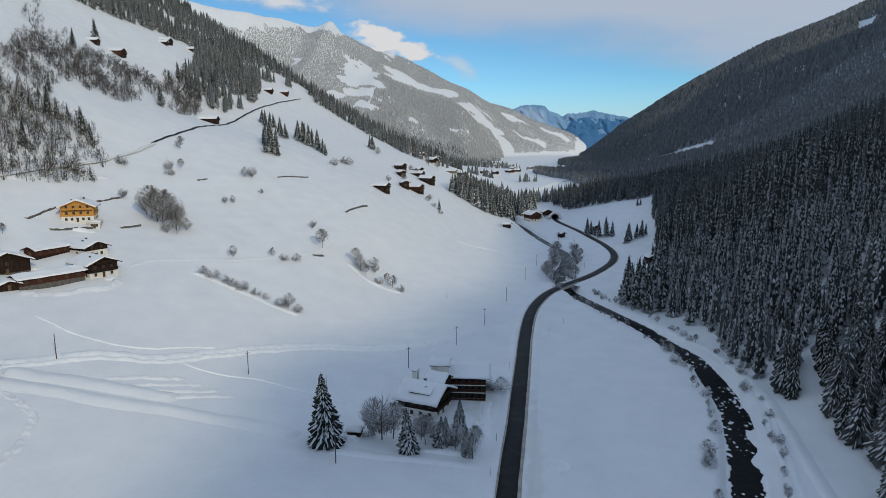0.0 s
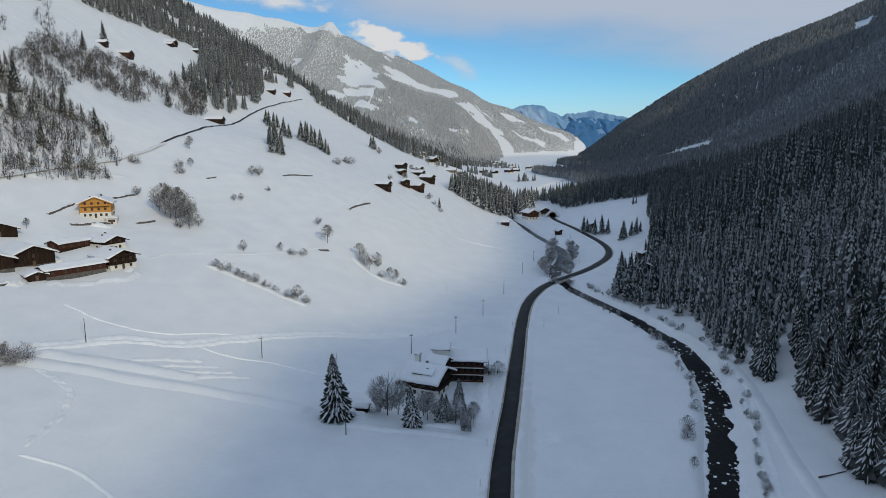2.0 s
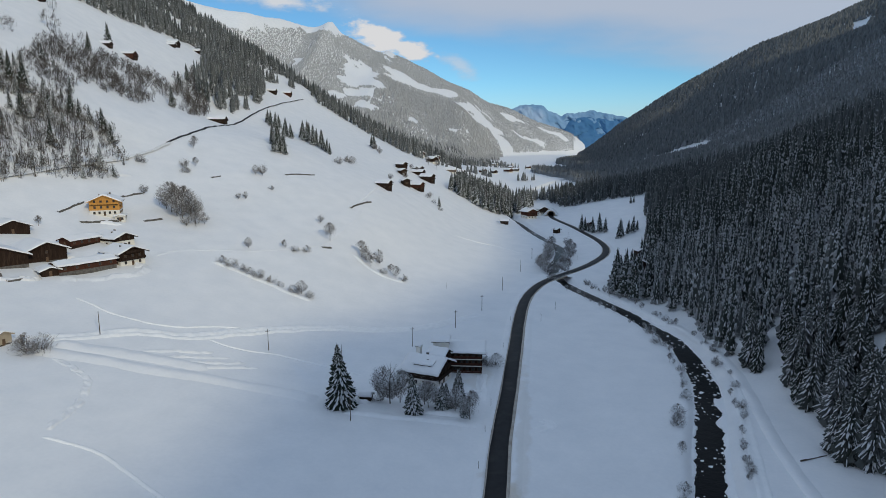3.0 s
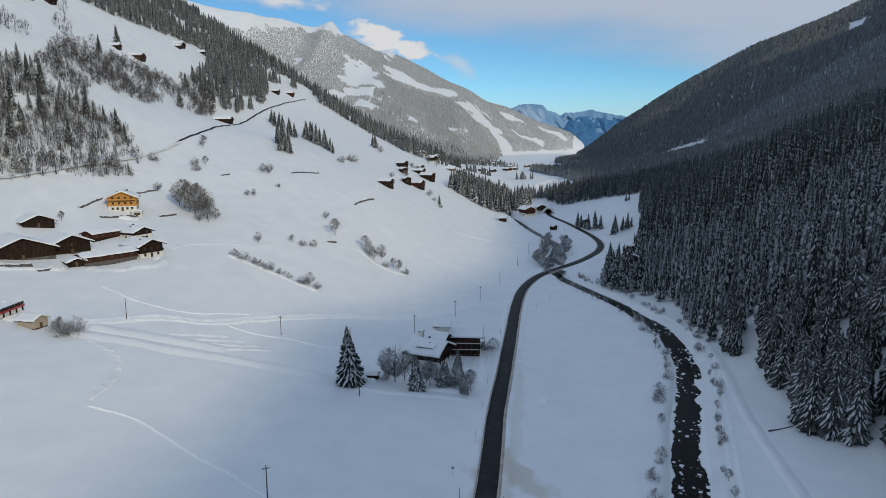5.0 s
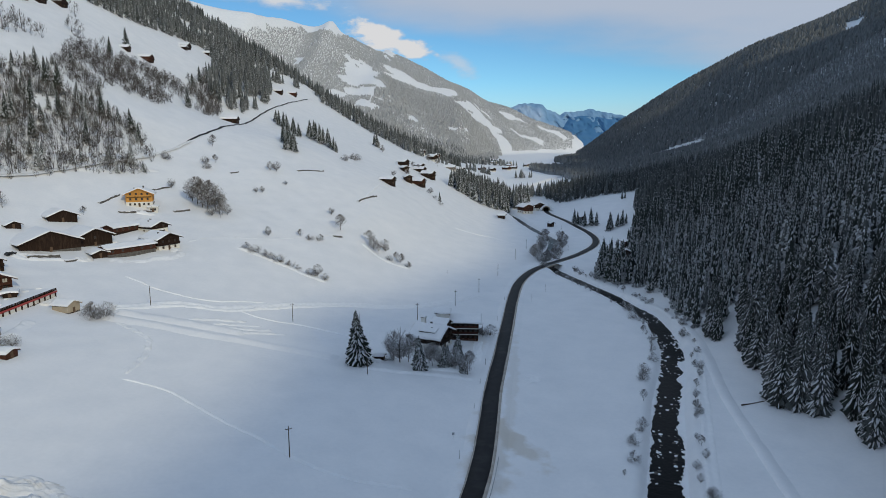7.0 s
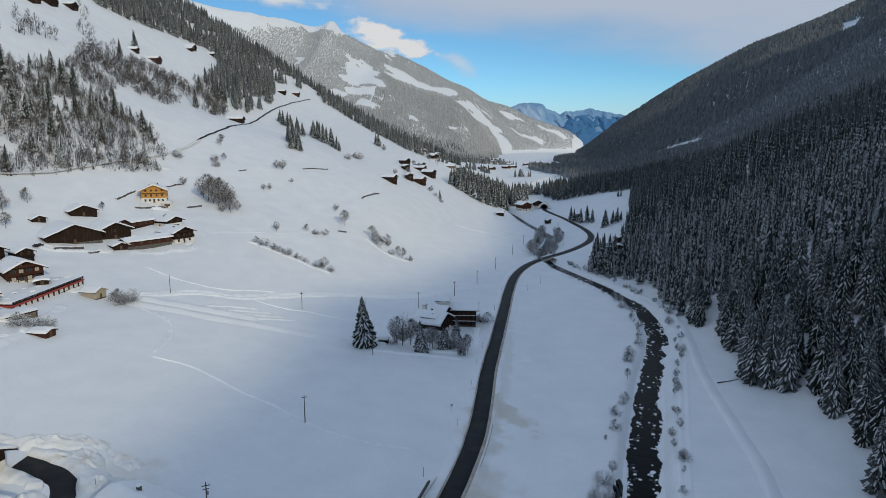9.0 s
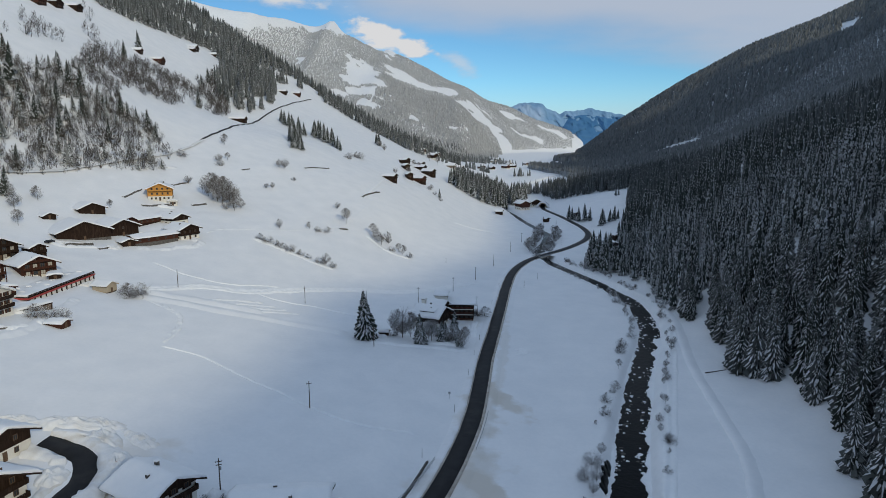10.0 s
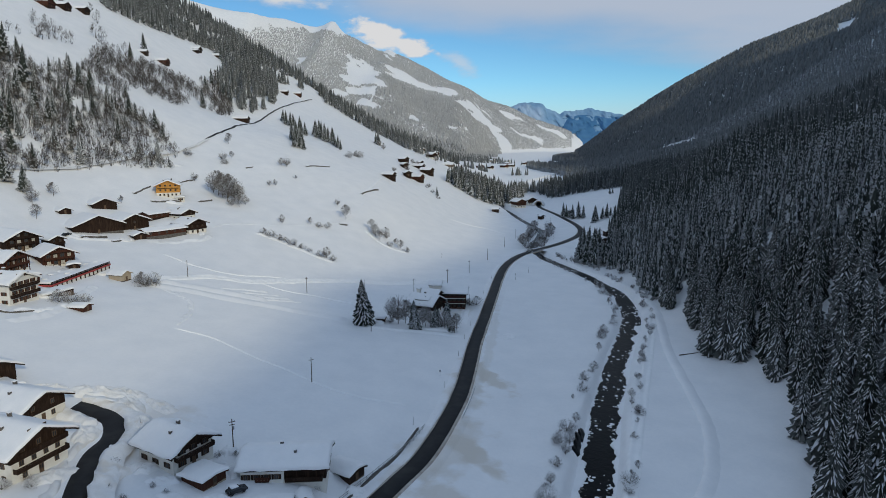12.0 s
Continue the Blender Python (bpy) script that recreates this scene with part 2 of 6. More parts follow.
CAR_PAINT = surface("dark_car_paint", (0.012, 0.013, 0.016), (0.02, 0.021, 0.025), 0.5, 0.25, 0.0, 4.0)
# both mountain blues paint in the air's haze; no haze is built
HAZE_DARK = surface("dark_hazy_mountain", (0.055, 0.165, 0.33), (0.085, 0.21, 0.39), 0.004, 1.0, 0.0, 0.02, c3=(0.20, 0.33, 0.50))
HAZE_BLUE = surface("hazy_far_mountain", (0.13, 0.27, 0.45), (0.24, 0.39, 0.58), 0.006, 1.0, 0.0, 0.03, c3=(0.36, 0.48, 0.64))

# ---- lie of the land: cross-sections of the valley, metres (x, height) at stations along it ----
SECTIONS = {
    -900: [(-1600, 700), (-700, 310), (-300, 110), (-150, 45), (-90, 18), (-30, 10), (60, 9), (110, 40), (250, 130), (700, 380), (1200, 600), (1700, 560)],
    0: [(-1600, 760), (-700, 340), (-400, 165), (-250, 85), (-170, 45), (-110, 25), (-60, 15), (-20, 10), (10, 8), (35, 6), (60, 4), (112, 4), (128, 12), (150, 28), (190, 55), (275, 105), (700, 350), (1200, 600), (1700, 560)],
    80: [(-1600, 760), (-700, 340), (-400, 165), (-250, 80), (-170, 42), (-110, 26), (-85, 20), (-37, 13.5), (5, 7), (30, 6), (60, 5), (78, 3), (112, 4), (133, 16), (150, 30), (190, 56), (275, 105), (700, 350), (1200, 600), (1700, 560)],
    150: [(-1600, 760), (-700, 350), (-400, 170), (-250, 78), (-200, 46), (-142, 30), (-110, 25), (-92, 21), (-60, 14), (-26, 9.5), (8, 7), (27, 6), (70, 4), (112, 3.5), (122, 9), (135, 20), (149, 33), (190, 55), (275, 103), (700, 340), (1200, 600), (1700, 560)],
    200: [(-1600, 760), (-700, 350), (-400, 175), (-250, 85), (-190, 46), (-140, 32), (-100, 23), (-63, 11), (-20, 8), (25, 6.5), (85, 3), (108, 3), (118, 8), (133, 21), (149, 32), (190, 52), (275, 98), (700, 330), (1200, 580), (1700, 560)],
    250: [(-1600, 770), (-700, 360), (-400, 185), (-280, 105), (-226, 71), (-190, 53), (-151, 40), (-126, 36), (-65, 17), (-30, 9), (20, 5.5), (60, 3.5), (110, 3), (130, 12), (160, 32), (192, 52), (300, 110), (700, 320), (1200, 560), (1700, 560)],
    330: [(-1600, 780), (-700, 370), (-400, 200), (-300, 142), (-236, 102), (-196, 73), (-161, 58), (-125, 48), (-61, 30), (-45, 20), (-27, 11), (-5, 6.5), (30, 4), (60, 2.5), (112, 3), (140, 10), (171, 25), (225, 58), (273, 84), (400, 150), (700, 300), (1200, 540), (1700, 560)],
    410: [(-1600, 790), (-700, 380), (-400, 215), (-300, 155), (-240, 116), (-179, 84), (-121, 66), (-52, 43), (-25, 28), (0, 15), (25, 6), (60, 2), (125, 3), (150, 6), (190, 24), (240, 56), (280, 82), (400, 140), (700, 285), (1200, 520), (1700, 560)],
    490: [(-1600, 800), (-700, 390), (-400, 225), (-300, 162), (-240, 118), (-180, 95), (-130, 83), (-60, 55), (-20, 34), (10, 16), (35, 5), (80, 1), (140, 4), (190, 13), (230, 38), (290, 86), (400, 130), (700, 270), (1200, 500), (1700, 560)],
    600: [(-1600, 810), (-700, 400), (-400, 240), (-300, 165), (-277, 150), (-221, 103), (-132, 83), (-85, 66), (-48, 52), (-25, 40), (-11, 35), (20, 18), (45, 4), (80, -1), (135, 2), (200, 17), (240, 28), (320, 62), (400, 95), (700, 240), (1200, 470), (1700, 560)],
    720: [(-1600, 820), (-700, 410), (-400, 250), (-297, 178), (-200, 110), (-130, 90), (-60, 62), (0, 36), (40, 16), (65, 3), (110, 0), (140, 3), (200, 17), (259, 25), (319, 38), (450, 85), (700, 200), (1200, 440), (1700, 560)],
    900: [(-1600, 830), (-800, 480), (-500, 320), (-300, 188), (-200, 128), (-110, 88), (-41, 62), (13, 38), (70, 12), (100, 3), (180, 8), (260, 16), (453, 64), (525, 95), (800, 215), (1200, 420), (1700, 580)],
    1100: [(-1600, 840), (-800, 490), (-500, 340), (-322, 235), (-161, 128), (-60, 72), (40, 32), (120, 10), (250, 12), (400, 40), (600, 105), (900, 250), (1200, 410), (1700, 600)],
    1400: [(-1600, 700), (-800, 380), (-450, 190), (-250, 90), (-100, 40), (0, 22), (120, 14), (250, 8), (370, 12), (600, 60), (900, 210), (1200, 395), (1700, 620)],
    2000: [(-1600, 500), (-800, 200), (-300, 60), (0, 20), (250, 4), (450, 6), (600, 40), (760, 130), (986, 310), (1237, 405), (1500, 590), (1700, 640)],
    2300: [(-1600, 400), (-500, 60), (100, 10), (350, 0), (560, 6), (800, 175), (1000, 300), (1212, 440), (1500, 560), (1700, 600)],
    2700: [(-1600, 300), (-500, 40), (200, 4), (420, -4), (610, 4), (760, 130), (972, 295), (1300, 450), (1700, 520)],
    3000: [(-1600, 300), (-500, 30), (300, 0), (520, -8), (650, 0), (829, 155), (1100, 310), (1700, 420)],
    3300: [(-1600, 300), (-500, 30), (300, 0), (620, -14), (720, 0), (1000, 120), (1700, 320)],
    3800: [(-1600, 300), (-500, 30), (400, 0), (900, -18), (1300, 20), (1700, 200)],
    4900: [(-1600, 300), (-500, 30), (400, 0), (900, -18), (1300, -10), (1700, 60)],
}
CELL = 8.0
GX, GY = np.arange(-1600, 2200 + CELL, CELL), np.arange(-1704, 4900 + CELL, CELL)


def blurred(a, sigma, axis):
    r = int(3 * sigma) + 1
    k = np.exp(-0.5 * (np.arange(-r, r + 1) / sigma) ** 2)
    k /= k.sum()
    p = np.pad(a, [(r, r) if i == axis else (0, 0) for i in range(2)], mode="edge")
    out = np.zeros_like(a)
    for i, w in enumerate(k):
        out += w * (p[i:i + a.shape[0], :] if axis == 0 else p[:, i:i + a.shape[1]])
    return out


# the mountain that closes the valley: foot line, crest line and crest height over x
FOOT_AT = ([-1600, -700, -300, 80, 250, 480, 860, 1300], [2000, 2000, 2050, 2400, 3150, 3700, 4300, 4600])
CREST_AT = ([-1600, -877, -689, -566, -459, -350, -215, 54, 308, 624, 993, 1300], [2700, 3000, 3550, 3600, 3700, 3950, 3900, 3950, 4150, 4350, 4600, 4750])
TOP_AT = ([-1600, -1128, -976, -840, -759, -694, -653, -605, -560, -457, -392, -333, -263, -160, -7, 246, 523, 783, 1045, 1300], [760, 690, 672, 655, 676, 690, 708, 745, 684, 618, 605, 628, 578, 518, 448, 350, 258, 168, 96, 30])


def base_grid():
    stations = sorted(SECTIONS)
    rows = np.array([np.interp(GX, *zip(*SECTIONS[s])) for s in stations])
    g = np.array([np.interp(GY, stations, rows[:, i]) for i in range(len(GX))]).T
    foot, crest, top = (np.interp(GX, *table) for table in (FOOT_AT, CREST_AT, TOP_AT))
    u = (GY[:, None] - foot) / (crest - foot)
    up = np.clip(u, 0, 1) ** 0.95 - np.clip(u - 1, 0, 3) * 0.35
    g = np.maximum(g, 12 + np.where(u > 0, up * (top - 12), -400))
    # unseen massif behind, added to shade the near meadows: crest across the sun's way
    h = np.array([math.sin(radians(SUN_AZ)), -math.cos(radians(SUN_AZ))])
    across, toward = GX * -h[1] + GY[:, None] * h[0], GX * h[0] + GY[:, None] * h[1]
    crest2 = np.interp(across, [-700, -300, -120, -24, 5, 58, 80, 109, 126, 211, 294, 377, 600, 800, 936, 1060, 1324, 1511, 1707, 1864, 2142, 2300], [260, 360, 450, 490, 506, 534, 540, 544, 547, 557, 592, 640, 720, 790, 895, 965, 1010, 1150, 1225, 1245, 1225, 1200])
    g = np.maximum(g, crest2 - np.abs(toward - 950) * np.where(toward < 950, 1.05, 0.5) - 3000 * (toward < 420))
    g = blurred(blurred(g, 0.9, 1), 2.5, 0)
    return g


BASE = base_grid()
RIVER = np.array([(-900, -260), (-300, -70), (-100, -5), (44, 41), (79, 52), (110, 63), (138, 73), (170, 86), (200, 95), (237, 99), (258, 96), (285, 91), (343, 75), (370, 72), (403, 76), (440, 87), (486, 95), (520, 92), (557, 89), (650, 83), (720, 78), (800, 95), (900, 110), (1400, 300), (2000, 380), (4900, 800)], float)
ROAD = np.array([(-150, -105, 9), (-75, -62, 8.5), (0, -25, 7.5), (33.8, -8.3, 7), (50.4, -0.9, 7), (86.7, 8.2, 6.7), (137.7, 15.4, 6.5), (175.2, 21.7, 6.3), (226.7, 29.9, 5.3), (262, 35.6, 4.7), (297, 42.7, 4.3), (325, 52, 4.2), (347.6, 64, 4.2), (380, 89, 4.1), (408, 106, 3.6), (437, 119.7, 3.2), (470, 128.5, 2.8), (508, 131.6, 2.4), (550, 130.5, 2), (600, 127.7, 1.8), (640, 123.5, 1.6), (672, 121.5, 1.4), (700, 124, 1.4), (734, 129, 1.4), (790, 122, 1.6)], float)


def smooth_line(p, step):
    """A rounded line through the rows of p, at even steps (Catmull-Rom)."""
    q = np.vstack([2 * p[0] - p[1], p, 2 * p[-1] - p[-2]])
    out = []
    for i in range(1, len(q) - 2):
        a, b, c, d = q[i - 1:i + 3]
        n = max(2, int(np.linalg.norm(c[:2] - b[:2]) / step))
        for s in np.arange(n) / n:
            out.append(0.5 * (2 * b + (c - a) * s + (2 * a - 5 * b + 4 * c - d) * s ** 2 + (3 * b - a - 3 * c + d) * s ** 3))
    out.append(p[-1])
    return np.array(out)


ROAD_LINE = smooth_line(ROAD, 3.0)[:, [1, 0, 2]]
RIVER_LINE = smooth_line(RIVER, 4.0)[:, [1, 0]]


def river_half(y):
    return np.interp(y, [0, 150, 230, 330, 420, 600, 800], [4.4, 3.9, 3.4, 3.2, 3.6, 2.6, 2.0])


def river_x(y):
    return np.interp(y, RIVER_LINE[:, 1], RIVER_LINE[:, 0])


def step01(v, a, b):
    s = np.clip((v - a) / (b - a), 0, 1)
    return s * s * (3 - 2 * s)


def near_line(x, y, line):
    """Distance to a line of points and the index of the nearest one."""
    best, index = np.full(x.shape, 1e9), np.zeros(x.shape, int)
    for i in range(len(line)):
        d = (x - line[i, 0]) ** 2 + (y - line[i, 1]) ** 2
        m = d < best
        best[m], index[m] = d[m], i
    return np.sqrt(best), index


def ground_z(x, y):
    x, y = np.asarray(x, float), np.asarray(y, float)
    shape = np.broadcast(x, y).shape
    x, y = np.broadcast_to(x, shape).ravel(), np.broadcast_to(y, shape).ravel()
    fx = np.clip((x - GX[0]) / CELL, 0, len(GX) - 1.001)
    fy = np.clip((y - GY[0]) / CELL, 0, len(GY) - 1.001)
    i, j = fx.astype(int), fy.astype(int)
    a, b = fx - i, fy - j
    z = (BASE[j, i] * (1 - a) + BASE[j, i + 1] * a) * (1 - b) + (BASE[j + 1, i] * (1 - a) + BASE[j + 1, i + 1] * a) * b
    far = step01(y, 900, 2400)
    lump = 0.45 * np.sin(x / 17 + 1.3 * np.sin(y / 41)) * np.sin(y / 23 + 0.8) + 0.25 * np.sin(x / 7.3 + y / 11.1) * np.sin(y / 9.1)
    lump = lump + 0.16 * np.sin(x / 3.1 + 2 * np.sin(y / 8.3)) * np.sin(y / 4.3 + 1.5 * np.sin(x / 6.7)) * (1 - far)
    steep = step01(z, 6, 40)
    z = z + lump * (0.25 + 1.1 * steep) + far * 14 * np.sin(x / 95 + 2 * np.sin(y / 210)) * np.sin(y / 160 + x / 300) * step01(z, 20, 120)
    # the road's bed, level across
    m = (y > -160) & (y < 800) & (x > -150) & (x < 180)
    if m.any():
        d, k = near_line(x[m], y[m], ROAD_LINE)
        w = 1 - step01(d, 5.0, 16.0)
        z[m] = z[m] * (1 - w) + (ROAD_LINE[k, 2] - 0.12) * w
    # the stream's channel
    m = (y > -800) & (y < 1300)
    d = np.abs(x[m] - river_x(y[m])) * 0.95
    h = river_half(y[m])
    w = 1 - step01(d, h, h + 3.2)
    bed = np.interp(y[m], [-300, 0, 100, 200, 258, 350, 420, 500, 600, 900], [4.0, 3.0, 2.3, 1.6, 1.4, 0.8, 0.3, -0.7, -2.6, -4.0])
    z[m] = np.minimum(z[m], z[m] * (1 - w) + (bed - 0.8) * w)
    return z.reshape(shape)
# ---- end of the land ----


# ---- mesh helpers ----
class Shape:
    """Collects boxes, prisms and tubes into one mesh."""

    def __init__(self):
        self.v, self.f = [], []

    def add(self, verts, faces):
        k = len(self.v)
        self.v += [tuple(p) for p in verts]
        self.f += [tuple(i + k for i in q) for q in faces]
        return self

    def box(self, x0, y0, z0, x1, y1, z1):
        return self.add([(x, y, z) for z in (z0, z1) for x, y in ((x0, y0), (x1, y0), (x1, y1), (x0, y1))],
                        [(3, 2, 1, 0), (4, 5, 6, 7), (0, 1, 5, 4), (1, 2, 6, 5), (2, 3, 7, 6), (3, 0, 4, 7)])

    def prism(self, outline, y0, y1):
        """An outline in x, z (counter-clockwise seen from -y) drawn out from y0 to y1."""
        n = len(outline)
        self.add([(x, y0, z) for x, z in outline] + [(x, y1, z) for x, z in outline],
                 [tuple(range(n)), tuple(range(2 * n - 1, n - 1, -1))] + [((i + 1) % n, i, n + i, n + (i + 1) % n) for i in range(n)])
        return self

    def tube(self, a, b, ra, rb, n=5, caps=True):
        a, b = Vector(a), Vector(b)
        d = (b - a).normalized()
        u = d.orthogonal().normalized()
        w = d.cross(u)
        ring = [(math.cos(t) * u + math.sin(t) * w) for t in (2 * math.pi * i / n for i in range(n))]
        self.add([a + r * ra for r in ring] + [b + r * rb for r in ring], [(i, (i + 1) % n, n + (i + 1) % n, n + i) for i in range(n)]
                 + ([tuple(range(n - 1, -1, -1)), tuple(range(n, 2 * n))] if caps else []))
        return self

    def mesh(self, name, material, smooth=False):
        me = bpy.data.meshes.new(name)
        me.from_pydata(self.v, [], self.f)
        me.materials.append(material)
        if smooth:
            me.shade_smooth()
        return me


def part(name, shape, material, parent=None, label="", at=None, smooth=False):
    """One mesh object, under a thing or a part where there is one."""
    ob = new(name, shape.mesh(name, material, smooth) if isinstance(shape, Shape) else shape)
    ob.parent = parent
    if at is not None:
        ob.matrix_local = at
    return tagged(ob, label)


def thing(name, label, category, at, group="", kind=""):
    ob = new(name)
    ob.empty_display_size = 0.5
    ob.matrix_world = at
    return tagged(ob, label, category, group, kind)


def soup(name, v, f, material):
    """A mesh from arrays: v (n, 3), f (m, 3) triangles."""
    me = bpy.data.meshes.new(name)
    me.vertices.add(len(v))
    me.vertices.foreach_set("co", np.ascontiguousarray(v, np.float32).ravel())
    me.loops.add(f.size)
    me.loops.foreach_set("vertex_index", np.ascontiguousarray(f, np.int32).ravel())
    me.polygons.add(len(f))
    me.polygons.foreach_set("loop_start", np.arange(0, f.size, 3, dtype=np.int32))
    me.update(calc_edges=True)
    me.shade_flat()
    me.materials.append(material)
    return me


def gz(x, y):
    return float(ground_z(np.array([x]), np.array([y]))[0])


# ---- the ground: one sheet ----
def spaced(stops):
    out = [stops[0][0]]
    for (a, step), (b, _) in zip(stops, stops[1:]):
        n = max(1, round((b - a) / step))
        out += list(a + (b - a) * (np.arange(n) + 1) / n)
    return np.array(out)


def build_ground():
    xs = spaced([(-1590, 60), (-1000, 18), (-600, 12), (-330, 4), (-130, 3.2), (25, 1.7), (125, 4), (300, 12), (700, 40), (2190, 40)])
    ys = spaced([(-1700, 60), (-200, 12), (0, 2.5), (330, 3.4), (420, 4.5), (760, 8), (1300, 24), (2600, 30), (4890, 30)])
    X, Y = np.meshgrid(xs, ys)
    v = np.stack([X, Y, ground_z(X, Y)], -1).reshape(-1, 3)
    nx, ny = len(xs), len(ys)
    i = (np.arange(ny - 1)[:, None] * nx + np.arange(nx - 1)).ravel()
    f = np.concatenate([np.stack([i, i + 1, i + nx + 1], 1), np.stack([i, i + nx + 1, i + nx], 1)])
    me = soup("ground", v, f, GROUND_SNOW)
    me.shade_smooth()
    tagged(new("ground", me), "snow-covered valley floor and slopes", "snowy ground", kind="structure")


build_ground()


# ---- road, snowbanks, stream ----
def sides(line):
    d = np.gradient(line[:, :2], axis=0)
    d /= np.linalg.norm(d, axis=1)[:, None]
    return np.stack([d[:, 1], -d[:, 0]], 1)  # to the right of the way


def ribbon(name, line, profile, material, wobble=0.0, seed=1, smooth=True):
    """Sweeps a profile of (across, height) along a line of x, y, z."""
    rnd = np.random.RandomState(seed)
    s = sides(line)
    rows = []
    for a, h in profile:
        jit = blurred(rnd.randn(len(line), 1), 1.5, 0)[:, 0] * wobble
        jz = blurred(rnd.randn(len(line), 1), 1.0, 0)[:, 0] * wobble * 0.7
        rows.append(np.column_stack([line[:, 0] + s[:, 0] * (a + jit), line[:, 1] + s[:, 1] * (a + jit), line[:, 2] + h + jz * (1 if h > 0.1 else 0)]))
    v = np.stack(rows, 1).reshape(-1, 3)
    n, k = len(line), len(profile)
    i = (np.arange(n - 1)[:, None] * k + np.arange(k - 1)).ravel()
    f = np.concatenate([np.stack([i, i + k, i + 1], 1), np.stack([i + 1, i + k, i + k + 1], 1)])
    me = soup(name, v, f[:, ::-1], material)
    if smooth:
        me.shade_smooth()
    return me


road_line = smooth_line(ROAD_LINE[::2], 2.0)
tagged(new("road", ribbon("road", road_line, [(-2.6, -0.3), (-2.5, 0.03), (0, 0.07), (2.5, 0.03), (2.6, -0.3)], ASPHALT)), "dark wet asphalt road cleared between snowbanks", "road", kind="structure")
for sgn, edge_w in ((-1, 0.2), (1, 0.55)):
    prof = [(sgn * 2.35, -0.2), (sgn * 2.42, 0.07), (sgn * (2.5 + edge_w), 0.16), (sgn * (2.9 + edge_w), -0.2)]
    tagged(new("verge", ribbon("verge", road_line, prof if sgn > 0 else prof[::-1], DIRTY_SNOW, 0.16, 70 + sgn)), "gritty brown-stained snow along the asphalt", "verge", kind="structure")
on_land = np.hypot(road_line[:, 0] - 66.5, road_line[:, 1] - 350) > 9
for sgn in (-1, 1):
    for chunk in np.split(np.arange(len(road_line)), np.where(~on_land)[0]):
        chunk = chunk[on_land[chunk]]
        if len(chunk) < 4:
            continue
        o = 0.05 if sgn < 0 else 0.45
        prof = [(sgn * (2.7 + o), -0.25), (sgn * (2.9 + o), 0.10), (sgn * (3.3 + o), 0.26), (sgn * (4.0 + o), 0.22), (sgn * (5.2 + o), 0.05), (sgn * (6.4 + o), -0.35)]
        me = ribbon("snowbank", road_line[chunk], prof if sgn > 0 else prof[::-1], GROUND_SNOW, 0.11, 3 + sgn)
        tagged(new("snowbank", me), "ploughed snowbank along the road's edge", "snowbank", kind="structure")

ry = np.arange(-300, 1250, 4.0)
bed = np.interp(ry, [-300, 0, 100, 200, 258, 350, 420, 500, 600, 900], [4.0, 3.0, 2.3, 1.6, 1.4, 0.8, 0.3, -0.7, -2.6, -4.0])
river_line = np.column_stack([river_x(ry), ry, bed - 0.35])
half = river_half(ry) + 1.8
sd = sides(river_line)
left, right = river_line.copy(), river_line.copy()
left[:, :2] -= sd * half[:, None]
right[:, :2] += sd * half[:, None]
wv = np.stack([left, right], 1).reshape(-1, 3)
wi = np.arange(len(ry) - 1) * 2
water = soup("stream", wv, np.concatenate([np.stack([wi, wi + 1, wi + 3], 1), np.stack([wi, wi + 3, wi + 2], 1)]), WATER)
tagged(new("stream", water), "dark fast mountain stream between snowy banks", "stream", kind="structure")


